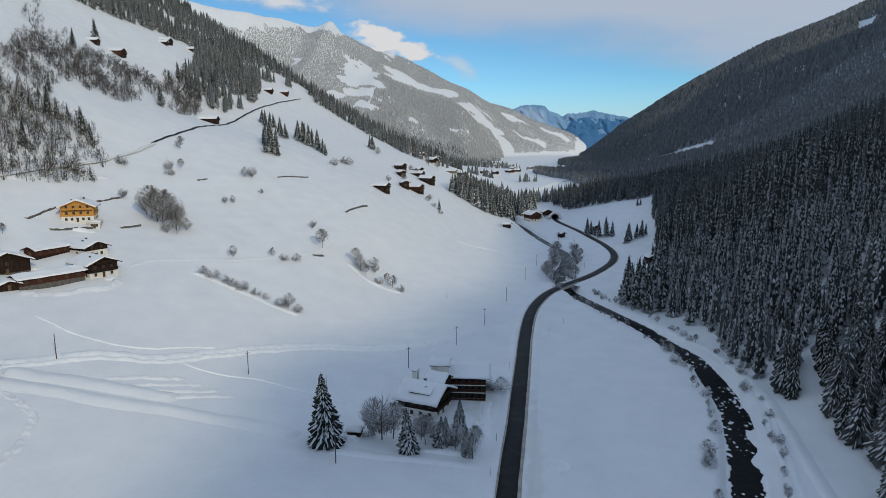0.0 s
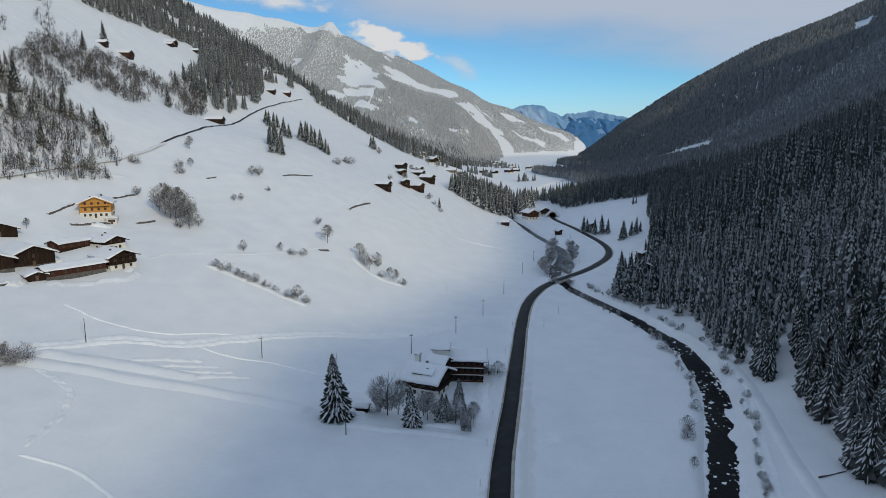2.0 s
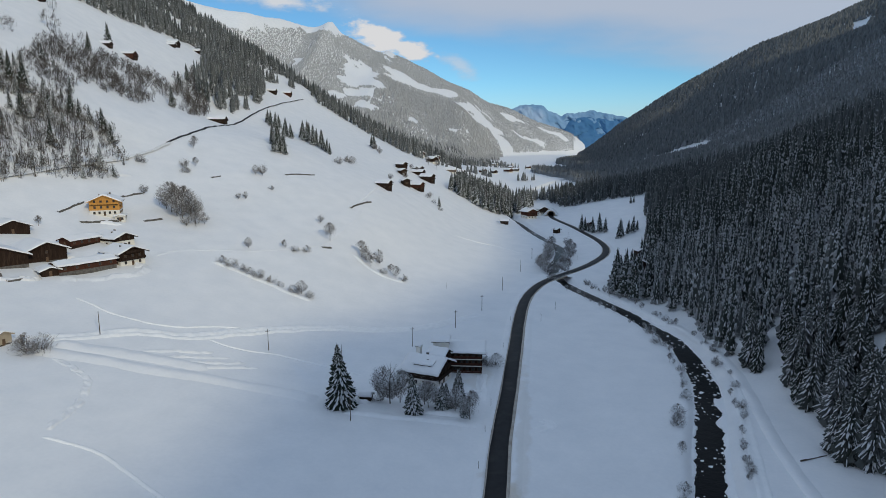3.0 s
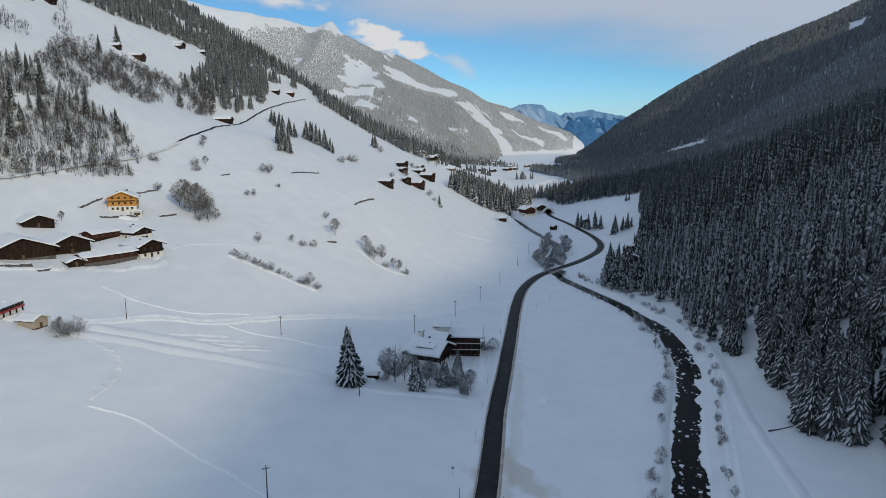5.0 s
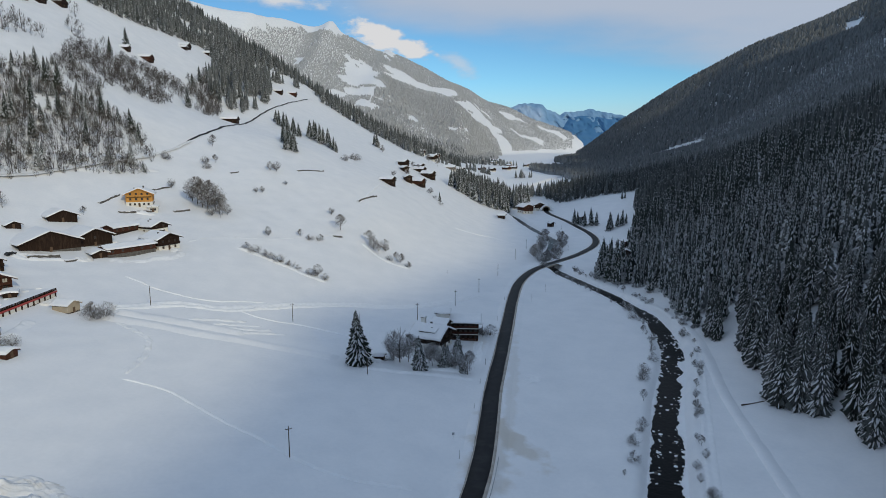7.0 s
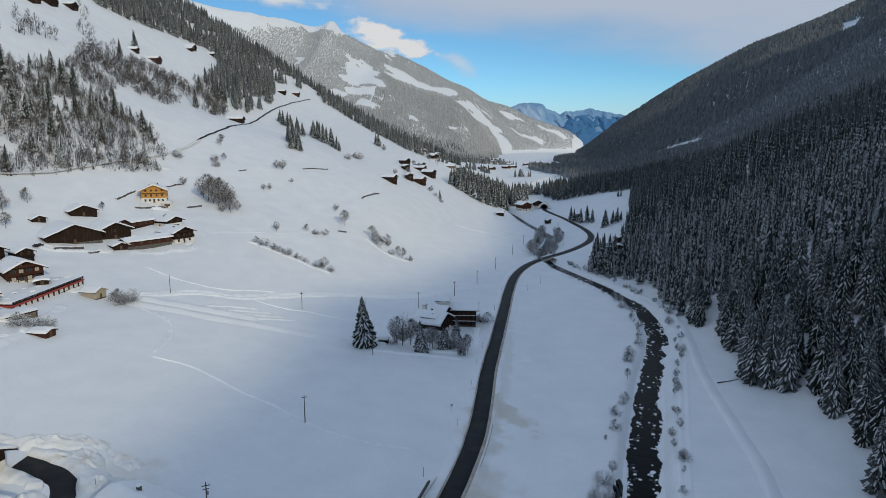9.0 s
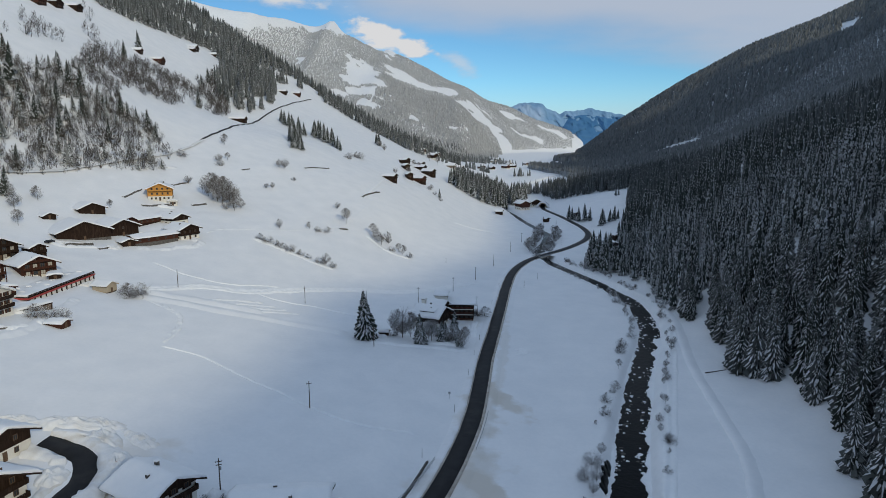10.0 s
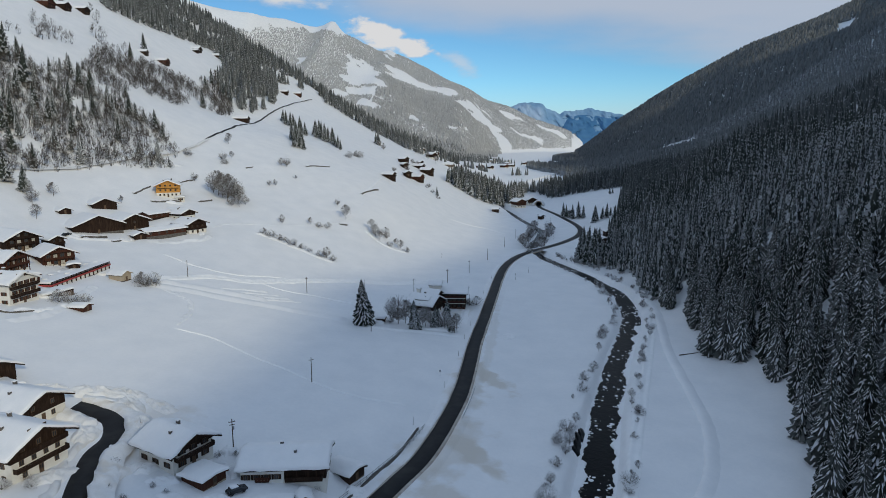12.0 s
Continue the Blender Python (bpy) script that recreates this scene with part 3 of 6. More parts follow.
# ---- conifers ----
def conifer_mesh(levels, per, seed, width=0.17, droop=0.5, snow=0.8, bare=0.08):
    """A unit-high spruce crown: whorls of drooping boughs, most of them with a pad of snow towards the tip, round a dark core."""
    r = np.random.RandomState(seed)
    v, f = [], []
    lean = r.uniform(-0.012, 0.012, 2)
    for i in range(levels):
        u = (i + 0.6 * r.rand()) / levels
        z0 = bare + (0.975 - bare) * u
        length = (width * (1 - u) ** 0.82 * min(1.0, 0.66 + 2.2 * u) + 0.010) * r.uniform(0.86, 1.14)
        n = max(4, int(round(per * (1 - 0.45 * u))))
        off = r.rand() * 6.28
        for j in range(n):
            a = off + 6.283 * (j + r.uniform(-0.32, 0.32)) / n
            L = length * r.uniform(0.55, 1.2)
            ca, sa = math.cos(a), math.sin(a)
            wd = L * r.uniform(0.14, 0.24) + 0.002
            fall = L * droop * (1 - 0.4 * u) * r.uniform(0.7, 1.35)
            zb = z0 + r.uniform(-0.4, 0.4) / levels

            def put(q, o, drop=0.0):
                rad = L * q
                v.append((ca * rad - sa * o + lean[0] * z0 * 4, sa * rad + ca * o + lean[1] * z0 * 4, zb - fall * q ** 1.25 - drop))

            k = len(v)
            put(0.08, 0), put(0.97, 0), put(0.62, wd, 3.0 * wd), put(0.62, -wd, 3.0 * wd)
            f += [(k, k + 1, k + 2), (k, k + 3, k + 1)]
            if r.rand() < snow:
                pw, up = wd * r.uniform(0.18, 0.5), -0.02 * L - 0.001
                g = len(v)
                put(r.uniform(0.1, 0.4), 0, up), put(0.72, pw, up + 0.25 * pw), put(0.72, -pw, up + 0.25 * pw), put(1.03, 0.45 * pw, up), put(1.03, -0.45 * pw, up)
                f += [(g, g + 1, g + 2), (g + 1, g + 3, g + 2), (g + 2, g + 3, g + 4)]
    k, m = len(v), 7
    v += [(0.62 * width * math.cos(t), 0.62 * width * math.sin(t), bare + 0.01) for t in np.arange(m) * 6.283 / m] + [(lean[0] * 3.8, lean[1] * 3.8, 1.0)]
    f += [(k + j, k + (j + 1) % m, k + m) for j in range(m)]
    v, f = np.array(v, float), np.array(f, int)
    nz = np.cross(v[f[:, 1]] - v[f[:, 0]], v[f[:, 2]] - v[f[:, 0]])[:, 2]
    f[nz < 0] = f[nz < 0][:, ::-1]
    return v, f


def tier_mesh(tiers, points, seed, width=0.17):
    """A small spruce for far woods: a few ragged skirts."""
    r = np.random.RandomState(seed)
    v, f = [], []
    for i in range(tiers):
        u = i / tiers
        top, low = min(1.0, 0.16 + (i + 1.35) / (tiers + 0.35) * 0.84), 0.04 + 0.9 * u
        k = len(v)
        v.append((0, 0, top))
        for j in range(points * 2):
            a = 6.283 * (j + r.uniform(-0.2, 0.2)) / (points * 2) + i
            rad = width * (1 - u) ** 0.8 * (1.12 if j % 2 else 0.62) * r.uniform(0.85, 1.1)
            v.append((math.cos(a) * rad, math.sin(a) * rad, low - (0.03 if j % 2 else -0.03)))
        n = points * 2
        f += [(k, k + 1 + j, k + 1 + (j + 1) % n) for j in range(n)]
    return np.array(v, float), np.array(f, int)


def joined(templates, places, heights, wide=(0.8, 1.25), seed=5):
    """Many trees in one mesh: templates turned, scaled and set at places (n, 3)."""
    r = np.random.RandomState(seed)
    vs, fs, k = [], [], 0
    which = r.randint(0, len(templates), len(places))
    for t, (tv, tf) in enumerate(templates):
        idx = np.where(which == t)[0]
        if not len(idx):
            continue
        a, w = r.rand(len(idx)) * 6.283, r.uniform(*wide, len(idx))
        h = heights[idx]
        c, s = np.cos(a)[:, None], np.sin(a)[:, None]
        x = (tv[:, 0] * c - tv[:, 1] * s) * (h * w)[:, None] + places[idx, 0:1]
        y = (tv[:, 0] * s + tv[:, 1] * c) * (h * w)[:, None] + places[idx, 1:2]
        z = tv[:, 2] * h[:, None] + places[idx, 2:3]
        vs.append(np.stack([x, y, z], -1).reshape(-1, 3))
        fs.append((tf[None] + (np.arange(len(idx)) * len(tv))[:, None, None] + k).reshape(-1, 3))
        k += len(idx) * len(tv)
    return np.concatenate(vs), np.concatenate(fs)


def scatter(x0, x1, y0, y1, step, keep, seed):
    """Places on a jittered grid where keep(x, y) holds, on the ground."""
    r = np.random.RandomState(seed)
    X, Y = np.meshgrid(np.arange(x0, x1, step), np.arange(y0, y1, step))
    x, y = X.ravel() + r.uniform(-0.45, 0.45, X.size) * step, Y.ravel() + r.uniform(-0.45, 0.45, X.size) * step
    m = keep(x, y, r)
    x, y = x[m], y[m]
    return np.column_stack([x, y, ground_z(x, y) - 0.25])


def inside(x, y, poly):
    p = np.asarray(poly, float)
    res = np.zeros(x.shape, bool)
    for (ax, ay), (bx, by) in zip(p, np.roll(p, -1, 0)):
        c = (ay > y) != (by > y)
        res ^= c & (x < (bx - ax) * (y - ay) / (by - ay + 1e-12) + ax)
    return res


def patchy(x, y, size, seed):
    """A smooth random field from about -1 to 1, with detail at three scales."""
    out = np.zeros(np.shape(x))
    lattice = np.random.RandomState(seed + 500).uniform(-1, 1, (64, 64))
    for k in range(3):
        fx, fy = np.asarray(x) * 2 ** k / size + 7.3 * k, np.asarray(y) * 2 ** k / size + 3.1 * k
        ix, iy = np.floor(fx).astype(int), np.floor(fy).astype(int)
        u, v = fx - ix, fy - iy
        u, v = u * u * (3 - 2 * u), v * v * (3 - 2 * v)
        p00, p10, p01, p11 = (lattice[(iy + dy) % 64, (ix + dx) % 64] for dy, dx in ((0, 0), (0, 1), (1, 0), (1, 1)))
        out += ((p00 * (1 - u) + p10 * u) * (1 - v) + (p01 * (1 - u) + p11 * u) * v) * 0.55 ** k
    return out


# right-hand wood: its lower edge over y, less the clearings
EDGE = [(-300, 88), (0, 81), (22, 85), (39, 92), (61, 100), (80, 110), (93, 115), (108, 115), (118, 109), (125, 105), (140, 104), (150, 108), (171, 112), (200, 110), (218, 110), (255, 111), (270, 112), (300, 108), (330, 119), (380, 132), (410, 137), (440, 148), (480, 165), (520, 178), (560, 190), (600, 200), (660, 220), (720, 240), (745, 150), (820, 140), (880, 165), (960, 250), (1050, 228), (1250, 245), (1310, 226), (1480, 212), (1770, 252), (2000, 365), (2420, 438), (2700, 520), (3000, 650), (3400, 720)]
edge_y, edge_x = np.array(EDGE).T


def right_wood(x, y):
    field = ((x - 560) / 90) ** 2 + ((y - 1560) / 130) ** 2 < 1
    lit = inside(x, y, [(1180, 1900), (1230, 1900), (1330, 2020), (1300, 2060)])
    return (x > np.interp(y, edge_y, edge_x) + 5 * np.clip(patchy(x, y, 26, 33), -0.2, 1) * (y > 215)) & ~field & ~lit & (y < 3500)


near_kind = [conifer_mesh(44, 16, 20 + s, 0.15, 0.85, 0.72) for s in range(7)]
mid_kind = [conifer_mesh(17, 9, 40 + s, 0.145, 0.85, 0.7) for s in range(6)]
slope_kind = [conifer_mesh(9, 8, 50 + s, 0.16, 0.85, 0.7) for s in range(5)]
far_kind = [conifer_mesh(5, 6, 60 + s, 0.16, 0.85, 0.4) for s in range(5)]
tiny_kind = [tier_mesh(3, 3, 70 + s, 0.2) for s in range(4)]
mote_kind = [tier_mesh(1, 2, 80 + s, 0.24) for s in range(6)]
mid_crowns = [soup("crown", v, f, NEAR_SPRUCE) for v, f in mid_kind]
fine_crowns = [soup("crown", *conifer_mesh(56, 22, 90 + s, 0.17, 0.9, 0.85, 0.03), GARDEN_SPRUCE) for s in range(3)]
crown_meshes = [soup("crown", v, f, NEAR_SPRUCE) for v, f in near_kind]
trunk_mesh = Shape().tube((0, 0, -0.03), (0, 0, 0.55), 0.012, 0.006, 6).tube((0, 0, 0.55), (0, 0, 0.97), 0.006, 0.001, 5).mesh("trunk", BARK)


def spruce(x, y, h, wide, seed, label, group="", crowns=None):
    crowns = crowns or crown_meshes
    t = thing("spruce_tree", label, "spruce tree", pose(x, y, gz(x, y), 0, 0, (seed * 77) % 360), group)
    for name, me in (("trunk", trunk_mesh), ("crown", crowns[seed % len(crowns)])):
        p = part(name, me, None, t)
        p.scale = (h * wide, h * wide, h)
    return t


def heights_for(p, lo, hi, seed):
    return np.random.RandomState(seed).uniform(lo, hi, len(p)) ** 1.0


wood = scatter(80, 275, 20, 520, 6.6, lambda x, y, r: right_wood(x, y) & (r.rand(len(x)) < 0.93), 11)
order = np.argsort(np.hypot(wood[:, 0] - 40, (wood[:, 1] - 50) * 0.75))
near_set, rest = order[:235], order[235:]
for i, k in enumerate(near_set):
    x, y, _ = wood[k]
    spruce(x, y, 17 + 11 * ((i * 37) % 100) / 100, 0.85 + 0.35 * ((i * 53) % 100) / 100, i, "tall dark spruce dusted with snow at the wood's edge", "spruces at the wood's edge")
for q, kinds_ in ((rest[:900], mid_kind), (rest[900:], slope_kind)):
    p = wood[q]
    tagged(new("spruce_wood", soup("spruce_wood", *joined(kinds_, p, heights_for(p, 13, 29, 1), (0.85, 1.3)), SPRUCE)), "dense snow-dusted spruce wood on the shaded slope", "spruce wood", kind="stuff")
p = np.vstack([scatter(275, 620, 90, 900, 7.9, lambda x, y, r: right_wood(x, y), 12), scatter(130, 330, 520, 900, 6.5, lambda x, y, r: right_wood(x, y), 13)])
tagged(new("spruce_wood", soup("spruce_wood", *joined(far_kind, p, heights_for(p, 15, 25, 2)), FAR_SPRUCE)), "dense snow-dusted spruce wood higher on the slope", "spruce wood", kind="stuff")
p = np.vstack([scatter(200, 1500, 900, 1600, 9.6, lambda x, y, r: right_wood(x, y), 14), scatter(620, 1300, 100, 900, 11.5, lambda x, y, r: right_wood(x, y), 15)])
tagged(new("spruce_wood", soup("spruce_wood", *joined(tiny_kind, p, heights_for(p, 14, 21, 3), (1.15, 1.75)), FAR_SPRUCE)), "far spruce wood on the long spur", "spruce wood", kind="stuff")
p = scatter(400, 1690, 1600, 3400, 9.2, lambda x, y, r: right_wood(x, y), 16)
tagged(new("spruce_wood", soup("spruce_wood", *joined(mote_kind, p, heights_for(p, 13, 20, 3), (1.2, 1.8)), FAR_SPRUCE)), "farthest spruce wood on the long spur", "spruce wood", kind="stuff")

# left-hand spruce wood above the meadows
LEFT_WOOD = [(-243, 625), (-222, 640), (-216, 690), (-217, 720), (-226, 790), (-247, 880), (-262, 920), (-250, 1000), (-218, 1025), (-135, 1000), (-80, 930), (-30, 1000), (40, 1250), (-60, 1420), (-250, 1400), (-420, 1250), (-560, 1000), (-520, 800), (-430, 690), (-394, 655), (-376, 661), (-354, 700), (-345, 790), (-334, 865), (-300, 800), (-279, 740), (-263, 665)]
GAPS = [[(-300, 930), (-262, 990), (-225, 1060), (-245, 1075), (-290, 1010)], [(-395, 900), (-360, 930), (-350, 990), (-385, 980)]]
def shoulder(x, y, r):
    keep = inside(x, y, LEFT_WOOD) & (patchy(x, y, 45, 3) > -0.62) & (r.rand(len(x)) < 0.9)
    for g in GAPS:
        keep &= ~inside(x, y, g)
    return keep


p = scatter(-560, 60, 580, 1420, 7.2, shoulder, 17)
near_ = (p[:, 1] < 1050) & (p[:, 0] > -420)
for q, kinds_, skin in ((p[near_], slope_kind, FAR_SPRUCE), (p[~near_], far_kind, FAR_SPRUCE)):
    tagged(new("spruce_wood", soup("spruce_wood", *joined(kinds_, q, heights_for(q, 12, 26, 4), (0.95, 1.5)), skin)), "sunlit spruce wood on the shoulder above the meadows", "spruce wood", kind="stuff")
# the far mountain's woods, broken by snowfields: middle x, y and two half axes of each field
SNOWFIELDS = [(-384, 3071, 115, -27, -27, 230), (-322, 2868, 98, 43, -8, 78), (-112, 3451, 152, 44, -3, 87), (25, 3553, 80, 61, 0, 69), (132, 3481, 130, 321, 5, 132), (176, 3418, 114, 288, 6, 123), (45, 2830, 105, 169, 1, 52), (426, 4075, 97, 52, 4, 40), (760, 4330, 130, 88, 8, 36), (281, 3594, 67, 94, 4, 51), (518, 3930, 120, 91, 5, 40), (-240, 3331, 56, 46, -3, 40)]


def far_trees(x, y, r):
    z = ground_z(x, y)
    keep = (z > 13 + 6 * patchy(x, y, 80, 9)) & (x < np.interp(y, [1900, 3000, 4600], [100, 500, 1250]))
    rise = (y - np.interp(x, *FOOT_AT)) / (np.interp(x, *CREST_AT) - np.interp(x, *FOOT_AT))
    keep &= rise < np.interp(x, [-1000, -700, -560, -500, -380, -345, -300, -240], [0.84, 0.88, 0.86, 1.1, 1.1, 0.88, 0.92, 1.1]) + 0.06 * patchy(x, y, 90, 7)
    keep &= patchy(x, y * 0.45, 110, 2) > -0.95 + 0.45 * step01(z, 140, 20)
    for cx, cy, ax, ay, bx, by in SNOWFIELDS:
        det = ax * by - ay * bx
        p, q = ((x - cx) * by - (y - cy) * bx) / det, ((y - cy) * ax - (x - cx) * ay) / det
        keep &= p * p + q * q + 0.75 * patchy(x, y, 70, 17) > 1
    return keep


p = scatter(-1000, 1300, 1900, 4600, 6.3, far_trees, 18)
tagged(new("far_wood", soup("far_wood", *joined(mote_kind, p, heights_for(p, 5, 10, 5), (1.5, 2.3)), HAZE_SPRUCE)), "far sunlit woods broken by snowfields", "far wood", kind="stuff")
p = scatter(-300, 400, 1950, 3300, 7.5, lambda x, y, r: (patchy(x, y, 110, 27) > -0.45) & (x < np.interp(y, [1950, 2350, 2750, 3300], [130, 190, 235, 300]) + 25 * patchy(x, y, 60, 28)), 29)
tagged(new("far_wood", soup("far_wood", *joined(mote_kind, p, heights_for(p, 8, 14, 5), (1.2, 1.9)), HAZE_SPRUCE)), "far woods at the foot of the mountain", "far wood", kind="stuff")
# spruces along the valley floor beyond the meadow
p = scatter(0, 140, 670, 900, 6.2, lambda x, y, r: inside(x, y, [(8, 692), (45, 678), (72, 686), (100, 735), (118, 800), (122, 840), (60, 885), (25, 850)]), 30)
tagged(new("spruce_wood", soup("spruce_wood", *joined(slope_kind, p, heights_for(p, 13, 24, 8), (1.1, 1.7)), SPRUCE)), "snow-dusted spruces below the hamlet", "spruce wood", kind="stuff")
p = scatter(0, 340, 720, 1100, 7, lambda x, y, r: inside(x, y, [(112, 850), (170, 822), (290, 880), (300, 930), (200, 905), (130, 890)]), 19)
p = np.vstack([p, scatter(60, 480, 1000, 1420, 9, lambda x, y, r: (patchy(x, y, 90, 12) > 0.95) & ~inside(x, y, [(60, 1250), (220, 1250), (240, 1420), (60, 1420)]), 21), scatter(-60, 120, 860, 1200, 9, lambda x, y, r: (patchy(x, y, 60, 14) > 0.45) & (x < 90), 22), scatter(-200, 500, 1700, 2500, 14, lambda x, y, r: patchy(x, y, 120, 15) > 0.85 - 1.3 * step01(x, 260, 60), 23)])
tagged(new("spruce_wood", soup("spruce_wood", *joined(far_kind, p, heights_for(p, 10, 19, 6), (1.25, 1.9)), FAR_SPRUCE)), "band of spruces across the valley floor", "spruce wood", kind="stuff")


# ---- bare trees and bushes ----
def bare_mesh(seed, limbs, twigs, sprigs, spread=0.30, low=0.25, bush=False):
    """A unit-high leafless tree: (trunk and limbs, twigs) as two shapes."""
    r = random.Random(seed)
    wood_, fine = Shape(), Shape()

    def way(a, up):
        return Vector((math.cos(a) * math.cos(up), math.sin(a) * math.cos(up), math.sin(up)))

    def sliver(p, q, w):
        d = (q - p).normalized()
        u = d.cross(Vector((r.uniform(-1, 1), r.uniform(-1, 1), r.uniform(-1, 1)))).normalized() * w
        fine.add((p - u, p + u, q), ((0, 1, 2),))

    if not bush:
        wood_.tube((0, 0, -0.04), (r.uniform(-0.02, 0.02), r.uniform(-0.02, 0.02), 0.5), 0.015, 0.008, 5, False)
        wood_.tube((0, 0, 0.5), (r.uniform(-0.05, 0.05), r.uniform(-0.05, 0.05), 0.88), 0.008, 0.002, 4, False)
    for i in range(limbs):
        t = r.uniform(low, 0.8) if not bush else 0.0
        a, up = i * 2.4 + r.uniform(-0.4, 0.4), r.uniform(0.45, 1.1) if not bush else r.uniform(0.6, 1.4)
        L = spread * (1.25 - 0.6 * t) * r.uniform(0.8, 1.2) if not bush else r.uniform(0.7, 1.0)
        p0 = Vector((0, 0, t))
        p1 = p0 + way(a, up) * L
        wood_.tube(p0, p1, 0.0055 if not bush else 0.010, 0.0015, 4, False)
        for j in range(twigs):
            s = r.uniform(0.3, 1.0)
            q0 = p0.lerp(p1, s)
            q1 = q0 + way(a + r.uniform(-1.3, 1.3), up + r.uniform(-0.5, 0.5)) * L * r.uniform(0.3, 0.55)
            sliver(q0, q1, 0.009)
            for k in range(sprigs):
                u0 = q0.lerp(q1, r.uniform(0.3, 1.0))
                u1 = u0 + way(a + r.uniform(-2, 2), r.uniform(-0.1, 1.2)) * L * r.uniform(0.15, 0.35)
                sliver(u0, u1, 0.0065)
    return wood_, fine


def twiggy(seed, slivers, low=0.18, girth=0.30, fine=0.009, trunk=True, rise=0.16):
    """A unit-high leafless crown whose fine twigs fill an uneven upright oval."""
    r = random.Random(seed)
    s = Shape()
    if trunk:
        s.tube((0, 0, -0.03), (0, 0, 0.6), 0.016, 0.006, 3, False)
    lobes = [(r.uniform(0, 6.283), r.uniform(-0.8, 0.9), r.uniform(0.8, 1.25)) for i in range(7)]
    for i in range(slivers):
        la, lv, lr = lobes[i % 7]
        a, v = la + r.gauss(0, 0.6), max(-1, min(1, lv + r.gauss(0, 0.3)))
        q = r.uniform(0.15, 1.0) ** 0.5 * math.sqrt(max(0.05, 1 - v * v)) * lr
        z = 0.5 * (low + 1) + v * 0.46 * (1 - low)
        tip = Vector((math.cos(a) * q * girth, math.sin(a) * q * girth, z))
        root = tip * r.uniform(0.45, 0.95)
        root.z = max(0.0, z - rise * r.uniform(0.25, 1.0))
        u = (tip - root).cross(Vector((r.uniform(-1, 1), r.uniform(-1, 1), r.uniform(-1, 1)))).normalized() * fine * r.uniform(0.5, 1.3)
        s.add((root - u, root + u, tip), ((0, 1, 2),))
    return s


def as_arrays(shape):
    tri = []
    for q in shape.f:
        tri += [(q[0], q[i], q[i + 1]) for i in range(1, len(q) - 1)]
    return np.array(shape.v, float), np.array(tri, int)


bare_kinds = [bare_mesh(100 + s, 16, 1, 1, spread=0.34, low=0.12) for s in range(4)]
bush_kinds = [bare_mesh(120 + s, 12, 1, 1, bush=True) for s in range(3)]
bare_parts = [(a.mesh("trunk", TWIG_BARK), twiggy(110 + s, 1300, 0.2, 0.38, 0.0048, False, 0.13).mesh("twigs", FROST_TWIG)) for s, (a, b) in enumerate(bare_kinds)]
bush_parts = [(a.mesh("stems", TWIG_BARK), twiggy(130 + s, 1100, -0.3, 0.62, 0.008, False).mesh("twigs", FROST_TWIG)) for s, (a, b) in enumerate(bush_kinds)]


def bare_tree(x, y, h, seed, wide=1.0, label="leafless frosted tree standing in the snow", group=""):
    t = thing("bare_tree", label, "bare tree", pose(x, y, gz(x, y) - 0.15, 0, 0, seed * 61 % 360), group)
    for name, me in zip(("trunk", "crown"), bare_parts[seed % 4]):
        p_ = part(name, me, None, t)
        p_.scale = (h * wide, h * wide, h)
        if name == "crown":
            tagged(p_, kind="stuff")


def bush(x, y, h, seed, wide=1.2, label="leafless bush laden with fresh snow", group=""):
    t = thing("bush", label, "bush", pose(x, y, gz(x, y) - 0.1, 0, 0, seed * 83 % 360), group)
    for name, me in zip(("stem", "crown"), bush_parts[seed % 3]):
        p_ = part(name, me, None, t)
        p_.scale = (h * wide, h * wide, h)
        if name == "crown":
            tagged(p_, kind="stuff")


# woods of bare trees on the left-hand slope, with some spruces among them
UPPER = [(-330, 270), (-290, 300), (-288, 329), (-286, 356), (-281, 380), (-279, 414), (-292, 452), (-304, 495), (-292, 501), (-290, 517), (-288, 547), (-281, 564), (-272, 583), (-269, 639), (-272, 696), (-252, 651), (-226, 607), (-220, 544), (-236, 538), (-232, 467), (-241, 455), (-252, 438), (-248, 412), (-233, 380), (-221, 379), (-207, 375), (-240, 340), (-330, 200)]
LOWER = [(-250, 200), (-220, 228), (-213, 255), (-201, 290), (-178, 326), (-186, 352), (-205, 378), (-240, 385), (-300, 350), (-330, 290), (-330, 240), (-300, 200)]
COPSES = [(-331, 439), (-329, 451), (-318, 442), (-309, 438), (-307, 447), (-310, 414), (-321, 440), (-314, 414), (-320, 390), (-316, 395), (-322, 516), (-320, 523), (-314, 510), (-308, 508), (-305, 513), (-303, 518), (-365, 589), (-350, 574), (-313, 437), (-316, 458), (-300, 525), (-326, 445), (-312, 425)]
light_kinds = [as_arrays(twiggy(140 + s, 150, 0.02 + 0.04 * (s % 3), 0.27 + 0.03 * (s % 4), 0.0075, True, 0.22)) for s in range(6)]
p = scatter(-350, -160, 195, 780, 3.9, lambda x, y, r: (inside(x, y, UPPER) | inside(x, y, LOWER)) & (patchy(x, y, 24, 4) > -0.42) & (r.rand(len(x)) < 0.95), 31)
q = np.array(COPSES, float)
p = np.vstack([p, np.column_stack([q, ground_z(q[:, 0], q[:, 1]) - 0.2])])
hb = heights_for(p, 4, 12.5, 8)
hb[-len(q):] += 4
tagged(new("bare_wood", soup("bare_wood", *joined(light_kinds, p, hb, (0.9, 1.3)), WOOD_TWIG)), "leafless frosted wood on the steep bank", "bare wood", kind="stuff")
